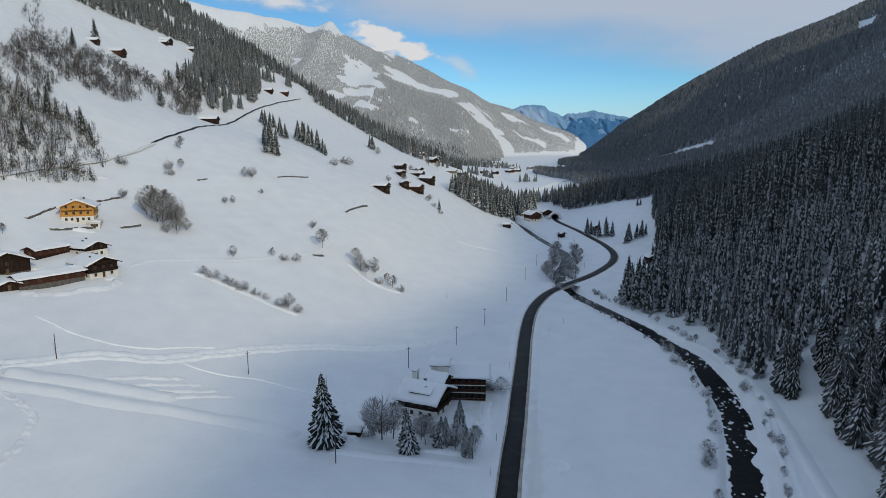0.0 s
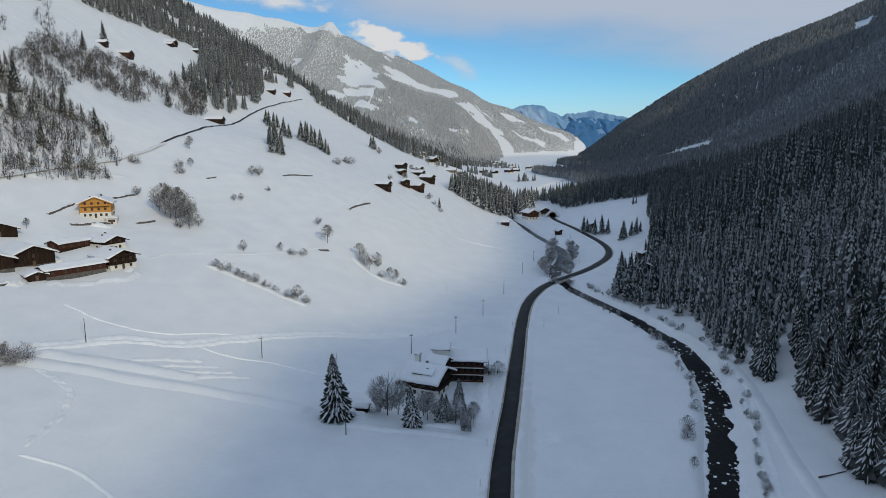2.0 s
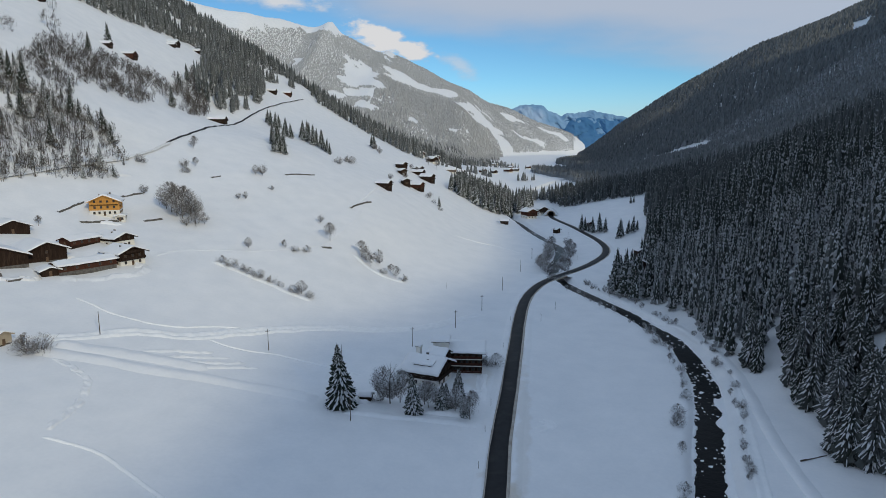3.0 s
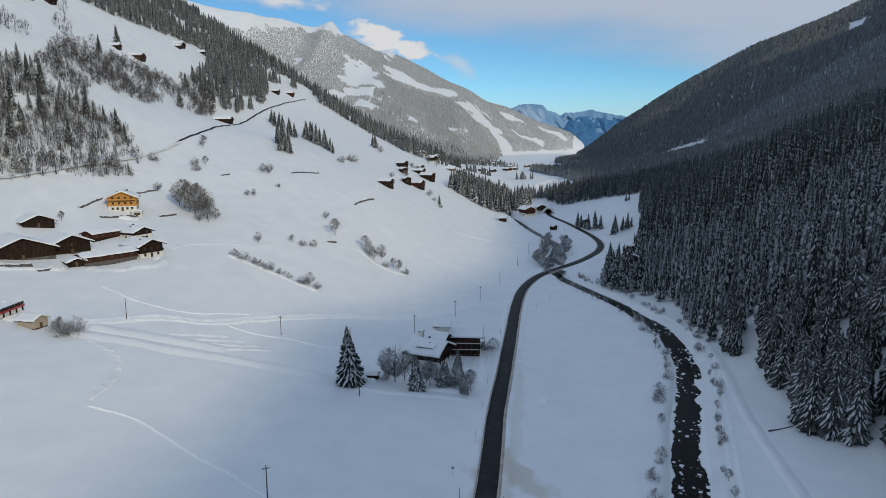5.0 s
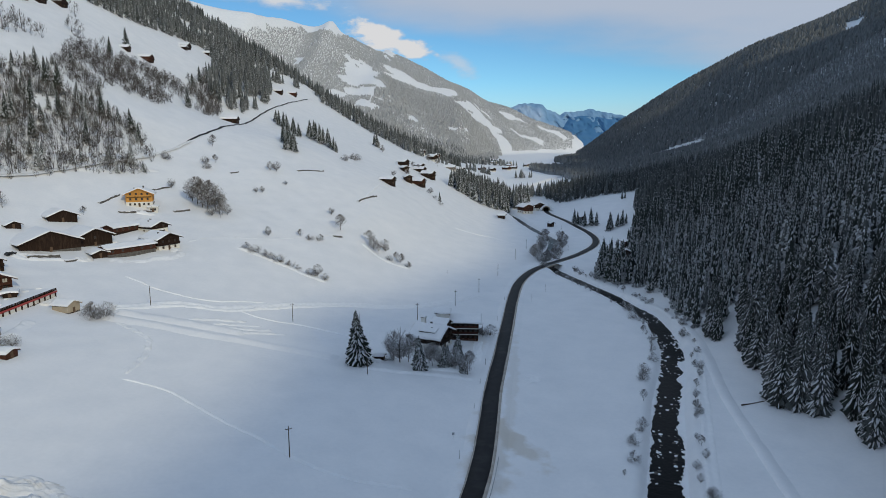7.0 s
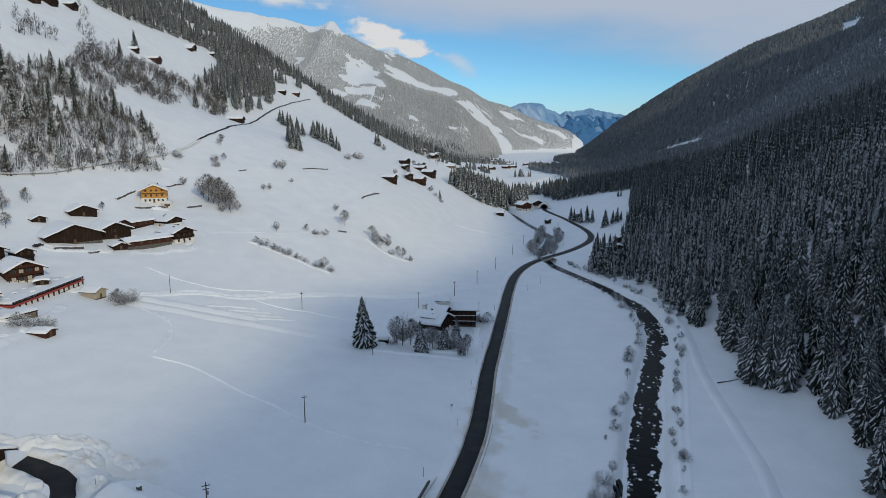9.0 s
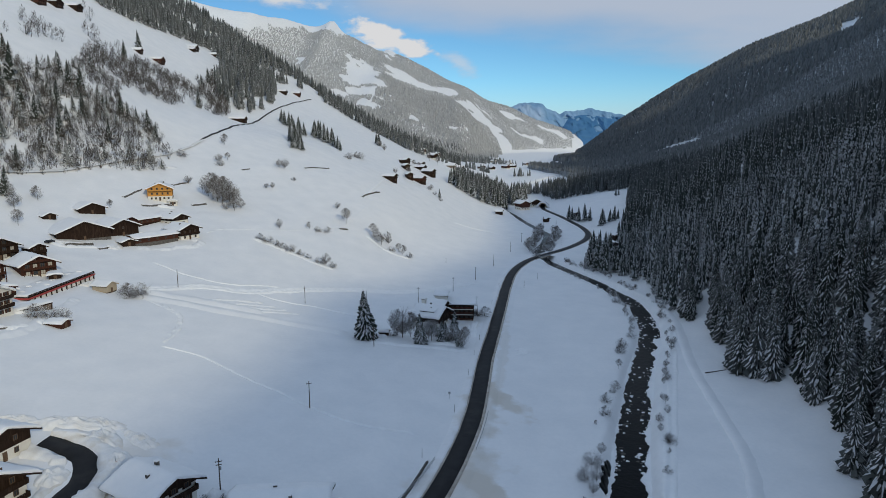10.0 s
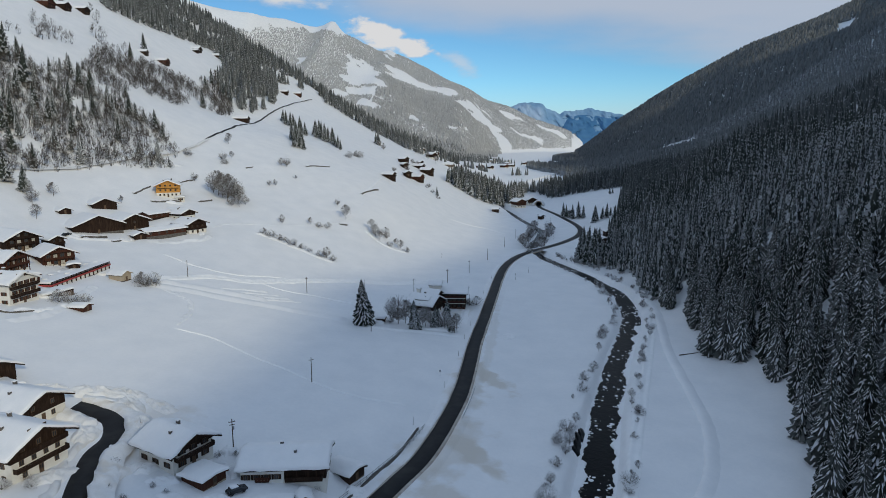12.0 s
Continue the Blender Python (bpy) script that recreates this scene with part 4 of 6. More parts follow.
p = scatter(-350, -160, 195, 780, 9, lambda x, y, r: (inside(x, y, UPPER) | inside(x, y, LOWER)) & (patchy(x, y, 45, 9) > 0.0) & (y < 430) & (r.rand(len(x)) < 0.55), 32)
tagged(new("spruce_wood", soup("spruce_wood", *joined(mid_kind, p, heights_for(p, 7, 16, 9), (1.5, 2.1)), SPRUCE)), "scattered spruces among the leafless wood", "spruce wood", kind="stuff")

for i, (x, y, h) in enumerate([(-292, 338, 20), (-289, 350, 14), (-270, 322, 21), (-265, 306, 14), (-248, 264, 16), (-248, 272, 17), (-254, 306, 13), (-244, 325, 16), (-258, 366, 15), (-249, 363, 17), (-232, 334, 14), (-225, 368, 14), (-208, 372, 13), (-296, 526, 13), (-313, 595, 16), (-259, 619, 13), (-232, 533, 15), (-264, 653, 15), (-242, 299, 13), (-233, 249, 15), (-220, 245, 12), (-217, 217, 15), (-208, 216, 12), (-228, 299, 13), (-230, 354, 11), (-201, 366, 10), (-213, 325, 12),
                               (-193, 687, 12), (-185, 671, 14), (-179, 665, 14), (-176, 672, 12), (-163, 641, 14), (-155, 618, 13), (-150, 614, 12), (-139, 505, 13), (-130, 480, 14), (-125, 470, 12), (-121, 469, 9), (-129, 466, 10), (-134, 499, 16), (-127, 486, 13), (-137, 492, 11),
                               (-144, 634, 15), (-138, 617, 14), (-134, 616, 16), (-127, 602, 13), (-124, 604, 14), (-119, 603, 14), (-114, 589, 12), (-109, 577, 11), (-104, 567, 9), (-140, 641, 15), (-131, 630, 15), (-122, 622, 14), (-87, 794, 15), (-92, 806, 13), (-3, 545, 8)]):
    spruce(x, y, h * 1.25, 1.6 + 0.3 * (i % 3 == 0), i + 3, "snowy spruce on the open slope", "spruces on the slope", mid_crowns)
for i, (x, y, h) in enumerate([(98, 311, 21), (102, 308, 24), (106, 312, 20), (95, 318, 18), (101, 322, 23), (107, 320, 22), (104, 330, 19), (97, 329, 19), (108, 303, 17), (101, 302, 17), (110, 316, 15), (113, 347, 18), (108, 350, 15), (104, 345, 20), (132, 572, 15), (134, 566, 13), (138, 553, 15), (143, 547, 17), (146, 540, 13), (136, 560, 9), (148, 502, 16), (152, 508, 13), (158, 512, 12), (163, 515, 14), (168, 520, 9), (173, 498, 14), (205, 665, 8), (209, 668, 7)]):
    spruce(x, y, h * 1.08, 1.6, i + 1, "snow-dusted spruce in a clump by the road bend", "spruces by the road bend", mid_crowns)
spruce(-29.5, 152, 19.5, 1.5, 2, "large old spruce with snow on its boughs", crowns=fine_crowns)
for i, (x, y, h) in enumerate([(-8.7, 151, 12.5), (-0.6, 154.8, 9), (1.2, 157, 8), (4.6, 160, 11.5), (6.2, 151.5, 7.5)]):
    spruce(x, y, h, 1.45, i, "snow-laden young spruce in the hotel garden", "garden spruces", fine_crowns)
for i, (x, y, h) in enumerate([(-16.1, 156.8, 11), (-18.5, 159, 9), (-13.2, 158, 8.5), (-4.6, 155.5, 7), (-5.8, 158, 7.5), (3.4, 154, 6.5), (7.6, 150, 6), (8.4, 154, 6), (-2.6, 158, 7)]):
    bare_tree(x, y, h * 1.3, i, 1.0, "leafless garden tree white with snow", "garden trees")
for i, (x, y, h) in enumerate([(-120, 400, 9), (-124, 398, 7), (-169, 412, 9), (-157, 382, 6), (-160, 372, 8), (-135, 303, 16), (-139, 306, 17), (-143, 309, 17), (-147, 312, 15), (-131, 304, 16), (-128, 301, 13), (-137, 311, 16), (-133, 309, 15), (-124, 303, 7), (-141, 314, 12), (-126, 297, 8), (-130, 295, 7), (-97, 288, 6), (-82, 301, 5), (-64, 331, 11), (-73, 352, 6), (-43, 324, 9), (-46, 328, 10), (-40, 321, 7), (-36, 330, 6), (-64, 255, 7), (-26, 318, 7), (-29, 322, 6), (-121, 351, 5), (-118, 355, 5), (-200, 228, 8), (-191, 198, 8), (-163, 322, 7), (-200, 210, 9), (-206, 216, 8), (-178, 253, 5), (-48, 560, 7), (-38, 620, 8), (-30, 700, 9), (-36, 712, 8), (-86, 790, 10), (-75, 740, 10), (-20, 880, 12), (-8, 870, 12)]):
    bare_tree(x, y, h, i, 1.1, group="trees on the slope")
for i, (x, y, h) in enumerate([(-90, 525, 7), (-86, 562, 8), (-84, 568, 7), (-181, 359, 6), (-158, 367, 5), (-102, 263, 4), (-97, 262, 5), (-92, 261, 4), (-88, 260, 4), (-84, 259, 5), (-78, 258, 4), (-74, 257, 3), (-67, 254, 5), (-60, 253, 4), (-38, 339, 5), (-33, 318, 4), (-22, 316, 4), (-120, 151, 6), (-117, 153, 6.5), (-122, 155, 5), (-130, 111, 5), (-127, 113, 5), (-124, 116, 4), (-72, 305, 4), (-77, 302, 4), (-110, 382, 3), (-14, 560, 4), (-8, 548, 4), (-12, 576, 5), (-2, 530, 4), (-68, 24, 2.5), (16, 196, 4), (19, 197, 5), (14, 198, 4), (-20, 158, 3)]):
    bush(x, y, h, i, group="bushes on the slope")

# frosted alders and bushes along the stream
rb = random.Random(9)
for i in range(90):
    y = 20 + i * 3.7 + rb.uniform(-2, 2)
    s = rb.choice((-1, 1))
    x = float(river_x(y)) + s * (float(river_half(y)) + rb.uniform(3.5, 6.5))
    (bush if rb.random() < 0.3 else bare_tree)(x, y, rb.uniform(2.0, 4.6), i, 1.0, "small frosted shrub on the stream's bank", "shrubs along the stream")
for i in range(34):
    y = 372 + i * 3.4
    s = -1 if i % 2 else 1
    x = float(river_x(y)) + s * rb.uniform(5.0, 10.0)
    bare_tree(x, y, rb.uniform(6, 10), i, 1.2, "white-frosted alder on the stream's bank", "alders along the stream")


# ---- houses ----
def snow_slab(w, l, ridge_z, slope, thick, seed, name="roof_snow"):
    """Snow on a gabled roof: a thick sheet with rounded, uneven, overhanging edges and a few slumps."""
    nu, nv = (25, 21) if w > 4 else (11, 9)
    U, V = np.meshgrid(np.linspace(-1, 1, nu), np.linspace(-1, 1, nv))
    U, V = np.sign(U) * np.abs(U) ** 0.8, np.sign(V) * np.abs(V) ** 0.8
    du, dv = (1 - np.abs(U)) * w / 2, (1 - np.abs(V)) * l / 2
    edge = np.minimum(du, dv)
    n = patchy(U * w / 2 + seed, V * l / 2, 2.2, seed % 97)
    x = U * (w / 2 + 0.14 + 0.16 * n * (edge < 0.02))
    y = V * (l / 2 + 0.14 + 0.16 * n * (edge < 0.02))
    roof = ridge_z - np.sqrt(x ** 2 + 0.15) * slope
    top = roof + thick * np.clip(0.35 + edge * 1.3, 0, 1) ** 0.6 * (1 + 0.16 * n) + 0.05 * n
    v = np.concatenate([np.stack([x, y, top], -1).reshape(-1, 3), np.stack([x * 0.985, y * 0.985, roof - 0.02], -1).reshape(-1, 3)])
    i = (np.arange(nv - 1)[:, None] * nu + np.arange(nu - 1)).ravel()
    f = [np.stack([i, i + 1, i + nu + 1], 1), np.stack([i, i + nu + 1, i + nu], 1)]
    rim = np.array(list(range(nu)) + [j * nu + nu - 1 for j in range(1, nv)] + [(nv - 1) * nu + j for j in range(nu - 2, -1, -1)] + [j * nu for j in range(nv - 2, 0, -1)])
    nxt, low = np.roll(rim, -1), nu * nv
    f += [np.stack([rim + low, nxt + low, nxt], 1), np.stack([rim + low, nxt, rim], 1)]
    me = soup(name, v, np.concatenate(f), ROOF_SNOW)
    me.shade_smooth()
    return me


def add_window(parent, x, y, z, turn, w=1.0, h=1.2, shutters=None, pane=None):
    m = pose(x, y, z, 0, 0, turn)
    s = Shape()
    for x0, x1, z0, z1 in ((-w / 2, w / 2, h / 2 - 0.1, h / 2), (-w / 2, w / 2, -h / 2, -h / 2 + 0.1), (-w / 2, -w / 2 + 0.1, -h / 2, h / 2), (w / 2 - 0.1, w / 2, -h / 2, h / 2), (-0.04, 0.04, -h / 2, h / 2)):
        s.box(x0, -0.08, z0, x1, 0.06, z1)
    win = part("window", s, FRAME, parent, at=m)
    part("pane", Shape().box(-w / 2 + 0.05, -0.03, -h / 2 + 0.05, w / 2 - 0.05, 0.03, h / 2 - 0.05), pane or GLASS, win)
    if shutters:
        for q in (-1, 1):
            part("shutter", Shape().box(q * (w / 2 + 0.28) - 0.25, -0.09, -h / 2, q * (w / 2 + 0.28) + 0.25, -0.03, h / 2), shutters, win)


def add_balcony(parent, w, y, z, rail, depth=1.1, x0=0.0, turn=0.0):
    m = pose(0, 0, 0, 0, 0, turn)
    bal = part("balcony", Shape().box(x0 - w / 2, y - depth, z - 0.14, x0 + w / 2, y, z), WOOD, parent, at=m)
    s = Shape()
    n = max(4, int(w / 0.3))
    for i in range(n):
        a = x0 - w / 2 + w * i / n
        s.box(a + 0.02, y - depth, z + 0.08, a + w / n - 0.03, y - depth + 0.05, z + 0.9)
    s.box(x0 - w / 2, y - depth - 0.03, z + 0.9, x0 + w / 2, y - depth + 0.09, z + 1.0)
    for q in (-1, 1):
        s.box(x0 + q * w / 2 - 0.05, y - depth, z + 0.05, x0 + q * w / 2 + 0.05, y, z + 0.95)
    part("railing", s, rail, bal)


def house(name, label, x, y, yaw, w, l, eave, pitch=24, low=2.6, low_mat=PLASTER, up_mat=WOOD, front=(), side=0, balconies=(), thick=0.55, over=1.1, chimney=True, rail=None, shutters=None, rise=0.0, group="", category="house", door=True, pane=None, posts=0):
    """A gabled house; its front gable faces local -y. front: windows per storey; balconies: storeys that have one."""
    m = pose(x, y, gz(x, y), 0, 0, yaw)
    c, s_ = math.cos(radians(yaw)), math.sin(radians(yaw))
    fz = gz(x + s_ * l / 2, y - c * l / 2)
    m = pose(x, y, fz + rise, 0, 0, yaw)
    t = thing(name, label, category, m, group)
    k = math.tan(radians(pitch))
    ridge = eave + w / 2 * k
    hw, hl = w / 2, l / 2
    part("wall", Shape().box(-hw, -hl, -4.0, hw, hl, low), low_mat, t)
    part("gable", Shape().prism([(-hw - 0.04, low), (hw + 0.04, low), (hw + 0.04, eave), (0, ridge), (-hw - 0.04, eave)], -hl - 0.04, hl + 0.04), up_mat, t)
    ow, ol = hw + over, hl + over
    ze = ridge - ow * k
    roof = Shape()
    for q in (-1, 1):
        o = [(0, ridge + 0.03), (q * ow, ze + 0.03), (q * ow, ze + 0.25), (0, ridge + 0.25)]
        roof.prism(o if q < 0 else o[::-1], -ol, ol)
    rf = part("roof", roof, WOOD, t)
    part("snow_cover", snow_slab(2 * ow, 2 * ol, ridge + 0.27, k, thick, int(abs(x) * 7 + abs(y))), ROOF_SNOW, rf, "thick unbroken snow on the roof")
    for q in (-1, 1):
        part("bargeboard", Shape().prism([(0, ridge - 0.12), (q * ow, ze - 0.12), (q * ow, ze + 0.2), (0, ridge + 0.2)][::1 if q < 0 else -1], -ol - 0.06, -ol - 0.005), up_mat, rf)
    if chimney:
        ch = part("chimney", Shape().box(w * 0.12, l * 0.05, ridge - 1.4, w * 0.12 + 0.7, l * 0.05 + 0.7, ridge + 0.95), ROCK, rf)
        part("cap", Shape().box(w * 0.12 - 0.12, l * 0.05 - 0.12, ridge + 0.95, w * 0.12 + 0.82, l * 0.05 + 0.82, ridge + 1.15), ROOF_SNOW, ch)
        zf = ridge - w * 0.2 * k
        flue = part("chimney", Shape().box(-w * 0.2 - 0.3, -l * 0.14, zf - 1.0, -w * 0.2 + 0.3, -l * 0.14 + 0.6, zf + 1.35), ROCK, rf)
        part("cap", Shape().box(-w * 0.2 - 0.22, -l * 0.14 + 0.05, zf + 1.35, -w * 0.2 + 0.26, -l * 0.14 + 0.55, zf + 1.5), ROOF_SNOW, flue)
    for i, n in enumerate(front):
        z = 1.4 + 2.7 * i
        for j in range(n):
            ww = w * (0.86 if z < eave else 0.5)
            add_window(t, -ww / 2 + ww * (j + 0.5) / n, -hl - 0.06, z, 0, 1.0 + 0.6 * bool(pane), 1.2 + 0.4 * bool(pane), shutters=shutters, pane=pane if (i + j) % 2 == 0 else None)
    for j in range(side):
        yy = -hl + l * (j + 0.5) / side
        for q, a in ((1, 90), (-1, -90)):
            for z in ((1.4, 4.1) if eave > 5 else (1.5,)):
                add_window(t, q * (hw + 0.06), yy, z, a, shutters=shutters)
    for i in balconies:
        z = 2.7 * i
        add_balcony(t, w * (0.94 if z < eave - 1 else 0.6), -hl - 0.03, z, rail or up_mat)
    for j in range(posts):
        xx = -hw * 0.92 + 2 * hw * 0.92 * j / (posts - 1)
        part("post", Shape().box(xx - 0.11, -hl - 1.12, -1.0, xx + 0.11, -hl - 0.9, ridge - abs(xx) * k - 0.1), up_mat, t)
    if door:
        part("door", Shape().box(-0.5, -hl - 0.09, 0.0, 0.5, -hl + 0.02, 2.05), FRAME, t)
    return t


# the hotel by the road
ho = house("hotel", "timber hotel block with broad snow-covered roof", -5.2, 178.5, 66, 12.4, 11.6, 5.2, 25, 2.6, PLASTER, WOOD, (3, 4, 2), 4, (1, 2), 0.65, 1.3, True, category="hotel", rise=0.2)
dm = part("dormer", Shape().prism([(-4.9, 6.0), (-2.6, 6.0), (-2.6, 7.8), (-4.9, 7.05)], -3.6, 2.8), WOOD, ho, "long low roof dormer")
part("snow_cover", Shape().prism([(-5.2, 7.0), (-2.3, 7.9), (-2.3, 8.25), (-5.1, 7.4)], -4.0, 3.2), ROOF_SNOW, dm, "snow on the dormer")
hw_ = house("hotel_wing", "hotel wing with three rows of timber balconies", 7.6, 193, 86, 11, 12.4, 7.4, 14, 0.6, PLASTER, WOOD, (), 0, (), 0.6, 1.3, False, category="hotel", rise=0.4, door=False)
for z in (0.2, 2.9, 5.3):
    for j in range(6):
        add_window(hw_, -5.56, -5.2 + 2.05 * j, z + 1.15, -90, 1.1, 1.7)
    add_balcony(hw_, 12.2, -5.53, z, WOOD_RED, 1.4, turn=-90)
    part("slab_edge", Shape().box(-7.0, -6.2, z - 0.2, -6.9, 6.2, z + 0.06), PLASTER, hw_, "pale balcony slab edge")
house("stair_tower", "white rendered stair tower with snow cap", -0.8, 190, 86, 5, 5.5, 10.4, 20, 10.2, PLASTER, PLASTER, (0, 0, 0, 1), 0, (), 0.8, 0.5, False, category="tower", door=False, rise=0.3)
house("hotel_link", "raised hotel roof block joining the wing", -1.5, 185, 66, 6, 6, 7.4, 30, 4, WOOD, WOOD, (), 0, (), 0.6, 0.6, False, category="building", door=False)
house("chimney_hut", "small white chimney block with snow cap", -8.5, 187.5, 66, 1.6, 1.6, 8.6, 12, 8.2, PLASTER, PLASTER, (), 0, (), 0.4, 0.15, False, category="chimney", door=False)
house("garden_hut", "small dark hut half buried in snow", -23.5, 158.5, 80, 2.6, 3.4, 1.5, 20, 0.4, WOOD, WOOD, (), 0, (), 0.5, 0.4, False, category="hut")
# near houses
house("guesthouse", "large chalet with cream walls and dark timber gable", -87.3, 20.5, 72, 12.5, 17, 6.9, 25, 4.6, PLASTER, WOOD, (3, 4, 3, 2), 4, (1, 2), 0.6, 1.8, True, rail=WOOD)
house("chalet", "timber chalet behind the guesthouse under deep snow", -98, 38.5, 74, 12, 17, 4.6, 23, 2.4, PLASTER, WOOD, (2, 2, 1), 2, (), 0.6, 1.6)
house("barn", "dark timber barn with snowy roof", -113.5, 51, 66, 8.5, 11, 4.2, 24, 0.5, WOOD, WOOD, (0, 1), 0, (), 0.6, 1.5, False, category="barn")
house("chalet", "white chalet with timber gable and brown balconies", -57.3, 31, 60, 10.5, 11.5, 4.7, 24, 4.0, PLASTER, WOOD, (3, 3), 3, (1,), 0.65, 1.5, shutters=WOOD, rise=0.9)
house("garage", "wooden garage roofed with deep snow", -48.5, 23.5, 62, 6, 6.5, 2.1, 8, 0.3, PLASTER_TAN, WOOD_RED, (1,), 0, (), 0.6, 0.5, False, category="garage")
fh = house("farmhouse", "long farmhouse half white and half dark timber", -32.6, 31.5, 94, 10.5, 18.5, 3.7, 20, 0.9, PLASTER, WOOD, (1, 2), 0, (), 0.7, 0.9, True, rise=1.5)
part("front_wall", Shape().box(-5.6, -0.2, -3, -5.2, 9.2, 3.4), PLASTER, fh, "white rendered front wall")
for i in range(4):
    add_window(fh, -5.63, 1.4 + 2.2 * i, 1.9, -90, shutters=WOOD)
add_balcony(fh, 3.0, -5.6, 1.1, WOOD_RED, 0.7, -4.4, turn=-90)
add_balcony(fh, 8.0, -5.3, 1.0, WOOD, 1.2, 4.6, turn=-90)
house("shed", "slatted timber shed against the farmhouse", -20.3, 36, 60, 5.5, 7, 2.4, 14, 0.3, WOOD_GREY, WOOD, (), 0, (), 0.55, 0.6, False, category="shed")
house("shed", "low shed under a deep roof of snow", -33.5, 19.0, 92, 4.5, 9, 1.1, 8, 0.3, WOOD, WOOD, (), 0, (), 0.8, 0.4, False, category="shed", door=False)
house("shed", "open-fronted log shed by the farmhouse", -27.0, 22.5, 20, 3.2, 3.6, 1.6, 30, 0.3, WOOD, WOOD_GREY, (), 0, (), 0.5, 0.4, False, category="shed")
house("shed", "snow-covered lean-to beside the upper barn", -106.5, 47, 66, 5, 7, 1.6, 10, 0.3, WOOD, WOOD, (), 0, (), 0.7, 0.5, False, category="shed", door=False)
for i, (x, y, h) in enumerate([(-78, 12.5, 2.4), (-80.5, 14.5, 2.0), (-82, 10, 2.6), (-64.5, 15.5, 1.8), (-66, 35.5, 1.6), (-57.5, 19, 1.4), (-54, 17.5, 1.2), (-49, 33.5, 1.8), (-45, 35, 1.6), (-25, 27, 1.6), (-61, 14, 1.3)]):
    bush(x, y, h, i + 2, 1.1, "small snow-laden garden shrub", "garden shrubs")
# the inn
house("inn", "white inn with brown shutters and timber balconies", -144, 104.5, 81, 12, 15, 7.4, 24, 6.8, PLASTER, PLASTER, (4, 4, 4, 2), 4, (1, 2), 0.6, 1.0, True, rail=WOOD, shutters=WOOD_RED, category="inn")
house("chalet", "timber chalet of the inn with open balconies", -166, 133.5, 84, 12, 15, 5.4, 25, 1.0, PLASTER, WOOD_RED, (4, 4, 2), 2, (1, 2), 0.6, 1.4, False, pane=CURTAIN_SKY, posts=5)
house("chalet", "timber chalet of the inn above the terrace", -159, 156, 52, 12, 13, 4.8, 25, 1.0, PLASTER, WOOD_RED, (4, 4, 2), 2, (1, 2), 0.6, 1.4, False, pane=CURTAIN_SKY, posts=5)
house("chalet", "upper timber chalet of the inn", -178, 161, 62, 13, 14, 5.4, 25, 1.0, PLASTER, WOOD, (4, 4, 2), 2, (1, 2), 0.6, 1.4, False, pane=CURTAIN_SKY, posts=5)
house("chalet", "small timber annex of the inn", -167.5, 171, 58, 6, 7, 4.8, 24, 0.6, PLASTER, WOOD, (2, 2), 1, (1,), 0.5, 0.9, False)
house("shed", "small tan hay shed in the meadow", -131, 154.5, 76, 5.2, 6.4, 3.0, 24, 0.5, WOOD, PLASTER_TAN, (), 0, (), 0.5, 0.6, False, category="shed")
house("shed", "low dark shed by the inn", -121.5, 108.5, 84, 4.2, 5.2, 1.8, 16, 0.3, WOOD, WOOD_RED, (), 0, (), 0.6, 0.5, False, category="shed")
# the farms on the slope
house("farmhouse", "golden timber farmhouse on white ground floor", -165.5, 287, 20, 13, 12, 6.9, 24, 2.6, PLASTER, WOOD_GOLD, (5, 4, 4, 2), 3, (2,), 0.6, 1.2, rail=WOOD_GOLD, rise=0.5)
house("outhouse", "low white extension beside the golden farmhouse", -157.5, 284.5, 20, 4.5, 6, 2.6, 10, 2.4, PLASTER, PLASTER, (2,), 0, (), 0.5, 0.5, False, category="outhouse")
house("barn", "huge old dark timber barn", -172.5, 211.5, 48, 23, 18, 4.2, 21, 0.6, ROCK, WOOD, (0, 0), 0, (), 0.6, 1.2, False, category="barn")
house("barn", "old dark timber barn with plank gable", -163, 227.5, 54, 15, 16, 4.8, 22, 0.6, ROCK, WOOD, (0, 1), 0, (), 0.6, 1.2, False, category="barn")
house("barn", "dark timber barn higher on the slope", -183.5, 242, 50, 12.5, 10, 3.0, 22, 0.4, WOOD, WOOD, (), 0, (), 0.6, 1.0, False, category="barn")
house("hut", "small dark timber hay hut", -190, 217, 60, 6, 6, 1.8, 22, 0.3, WOOD, WOOD, (), 0, (), 0.5, 0.7, False, category="hut")
house("stable", "low open-fronted stable linking the barns", -157.5, 248, -23, 7, 14, 2.6, 18, 0.4, WOOD, WOOD_RED, (), 4, (), 0.55, 0.8, False, category="stable")
house("farmhouse", "farmhouse with white ground floor and timber gable", -148, 258, 62, 9.5, 15, 4.2, 22, 2.8, PLASTER, WOOD, (2, 2), 4, (), 0.6, 1.2)
house("farmhouse", "dark timber farmhouse with balconies on stone base", -135, 240.5, 58, 11, 12, 5.6, 21, 2.2, PLASTER, WOOD, (3, 3), 3, (1, 2), 0.6, 1.4, True)
house("stable", "long low timber stable with snow-covered roof", -143, 224, -35, 8, 22, 2.6, 15, 0.3, ROCK, WOOD_RED, (), 5, (), 0.6, 0.9, False, category="stable")
house("hut", "small timber hut at the stable's end", -150.5, 213, 48, 6, 6, 2.2, 20, 0.3, WOOD, WOOD, (), 0, (), 0.55, 0.8, False, category="hut")
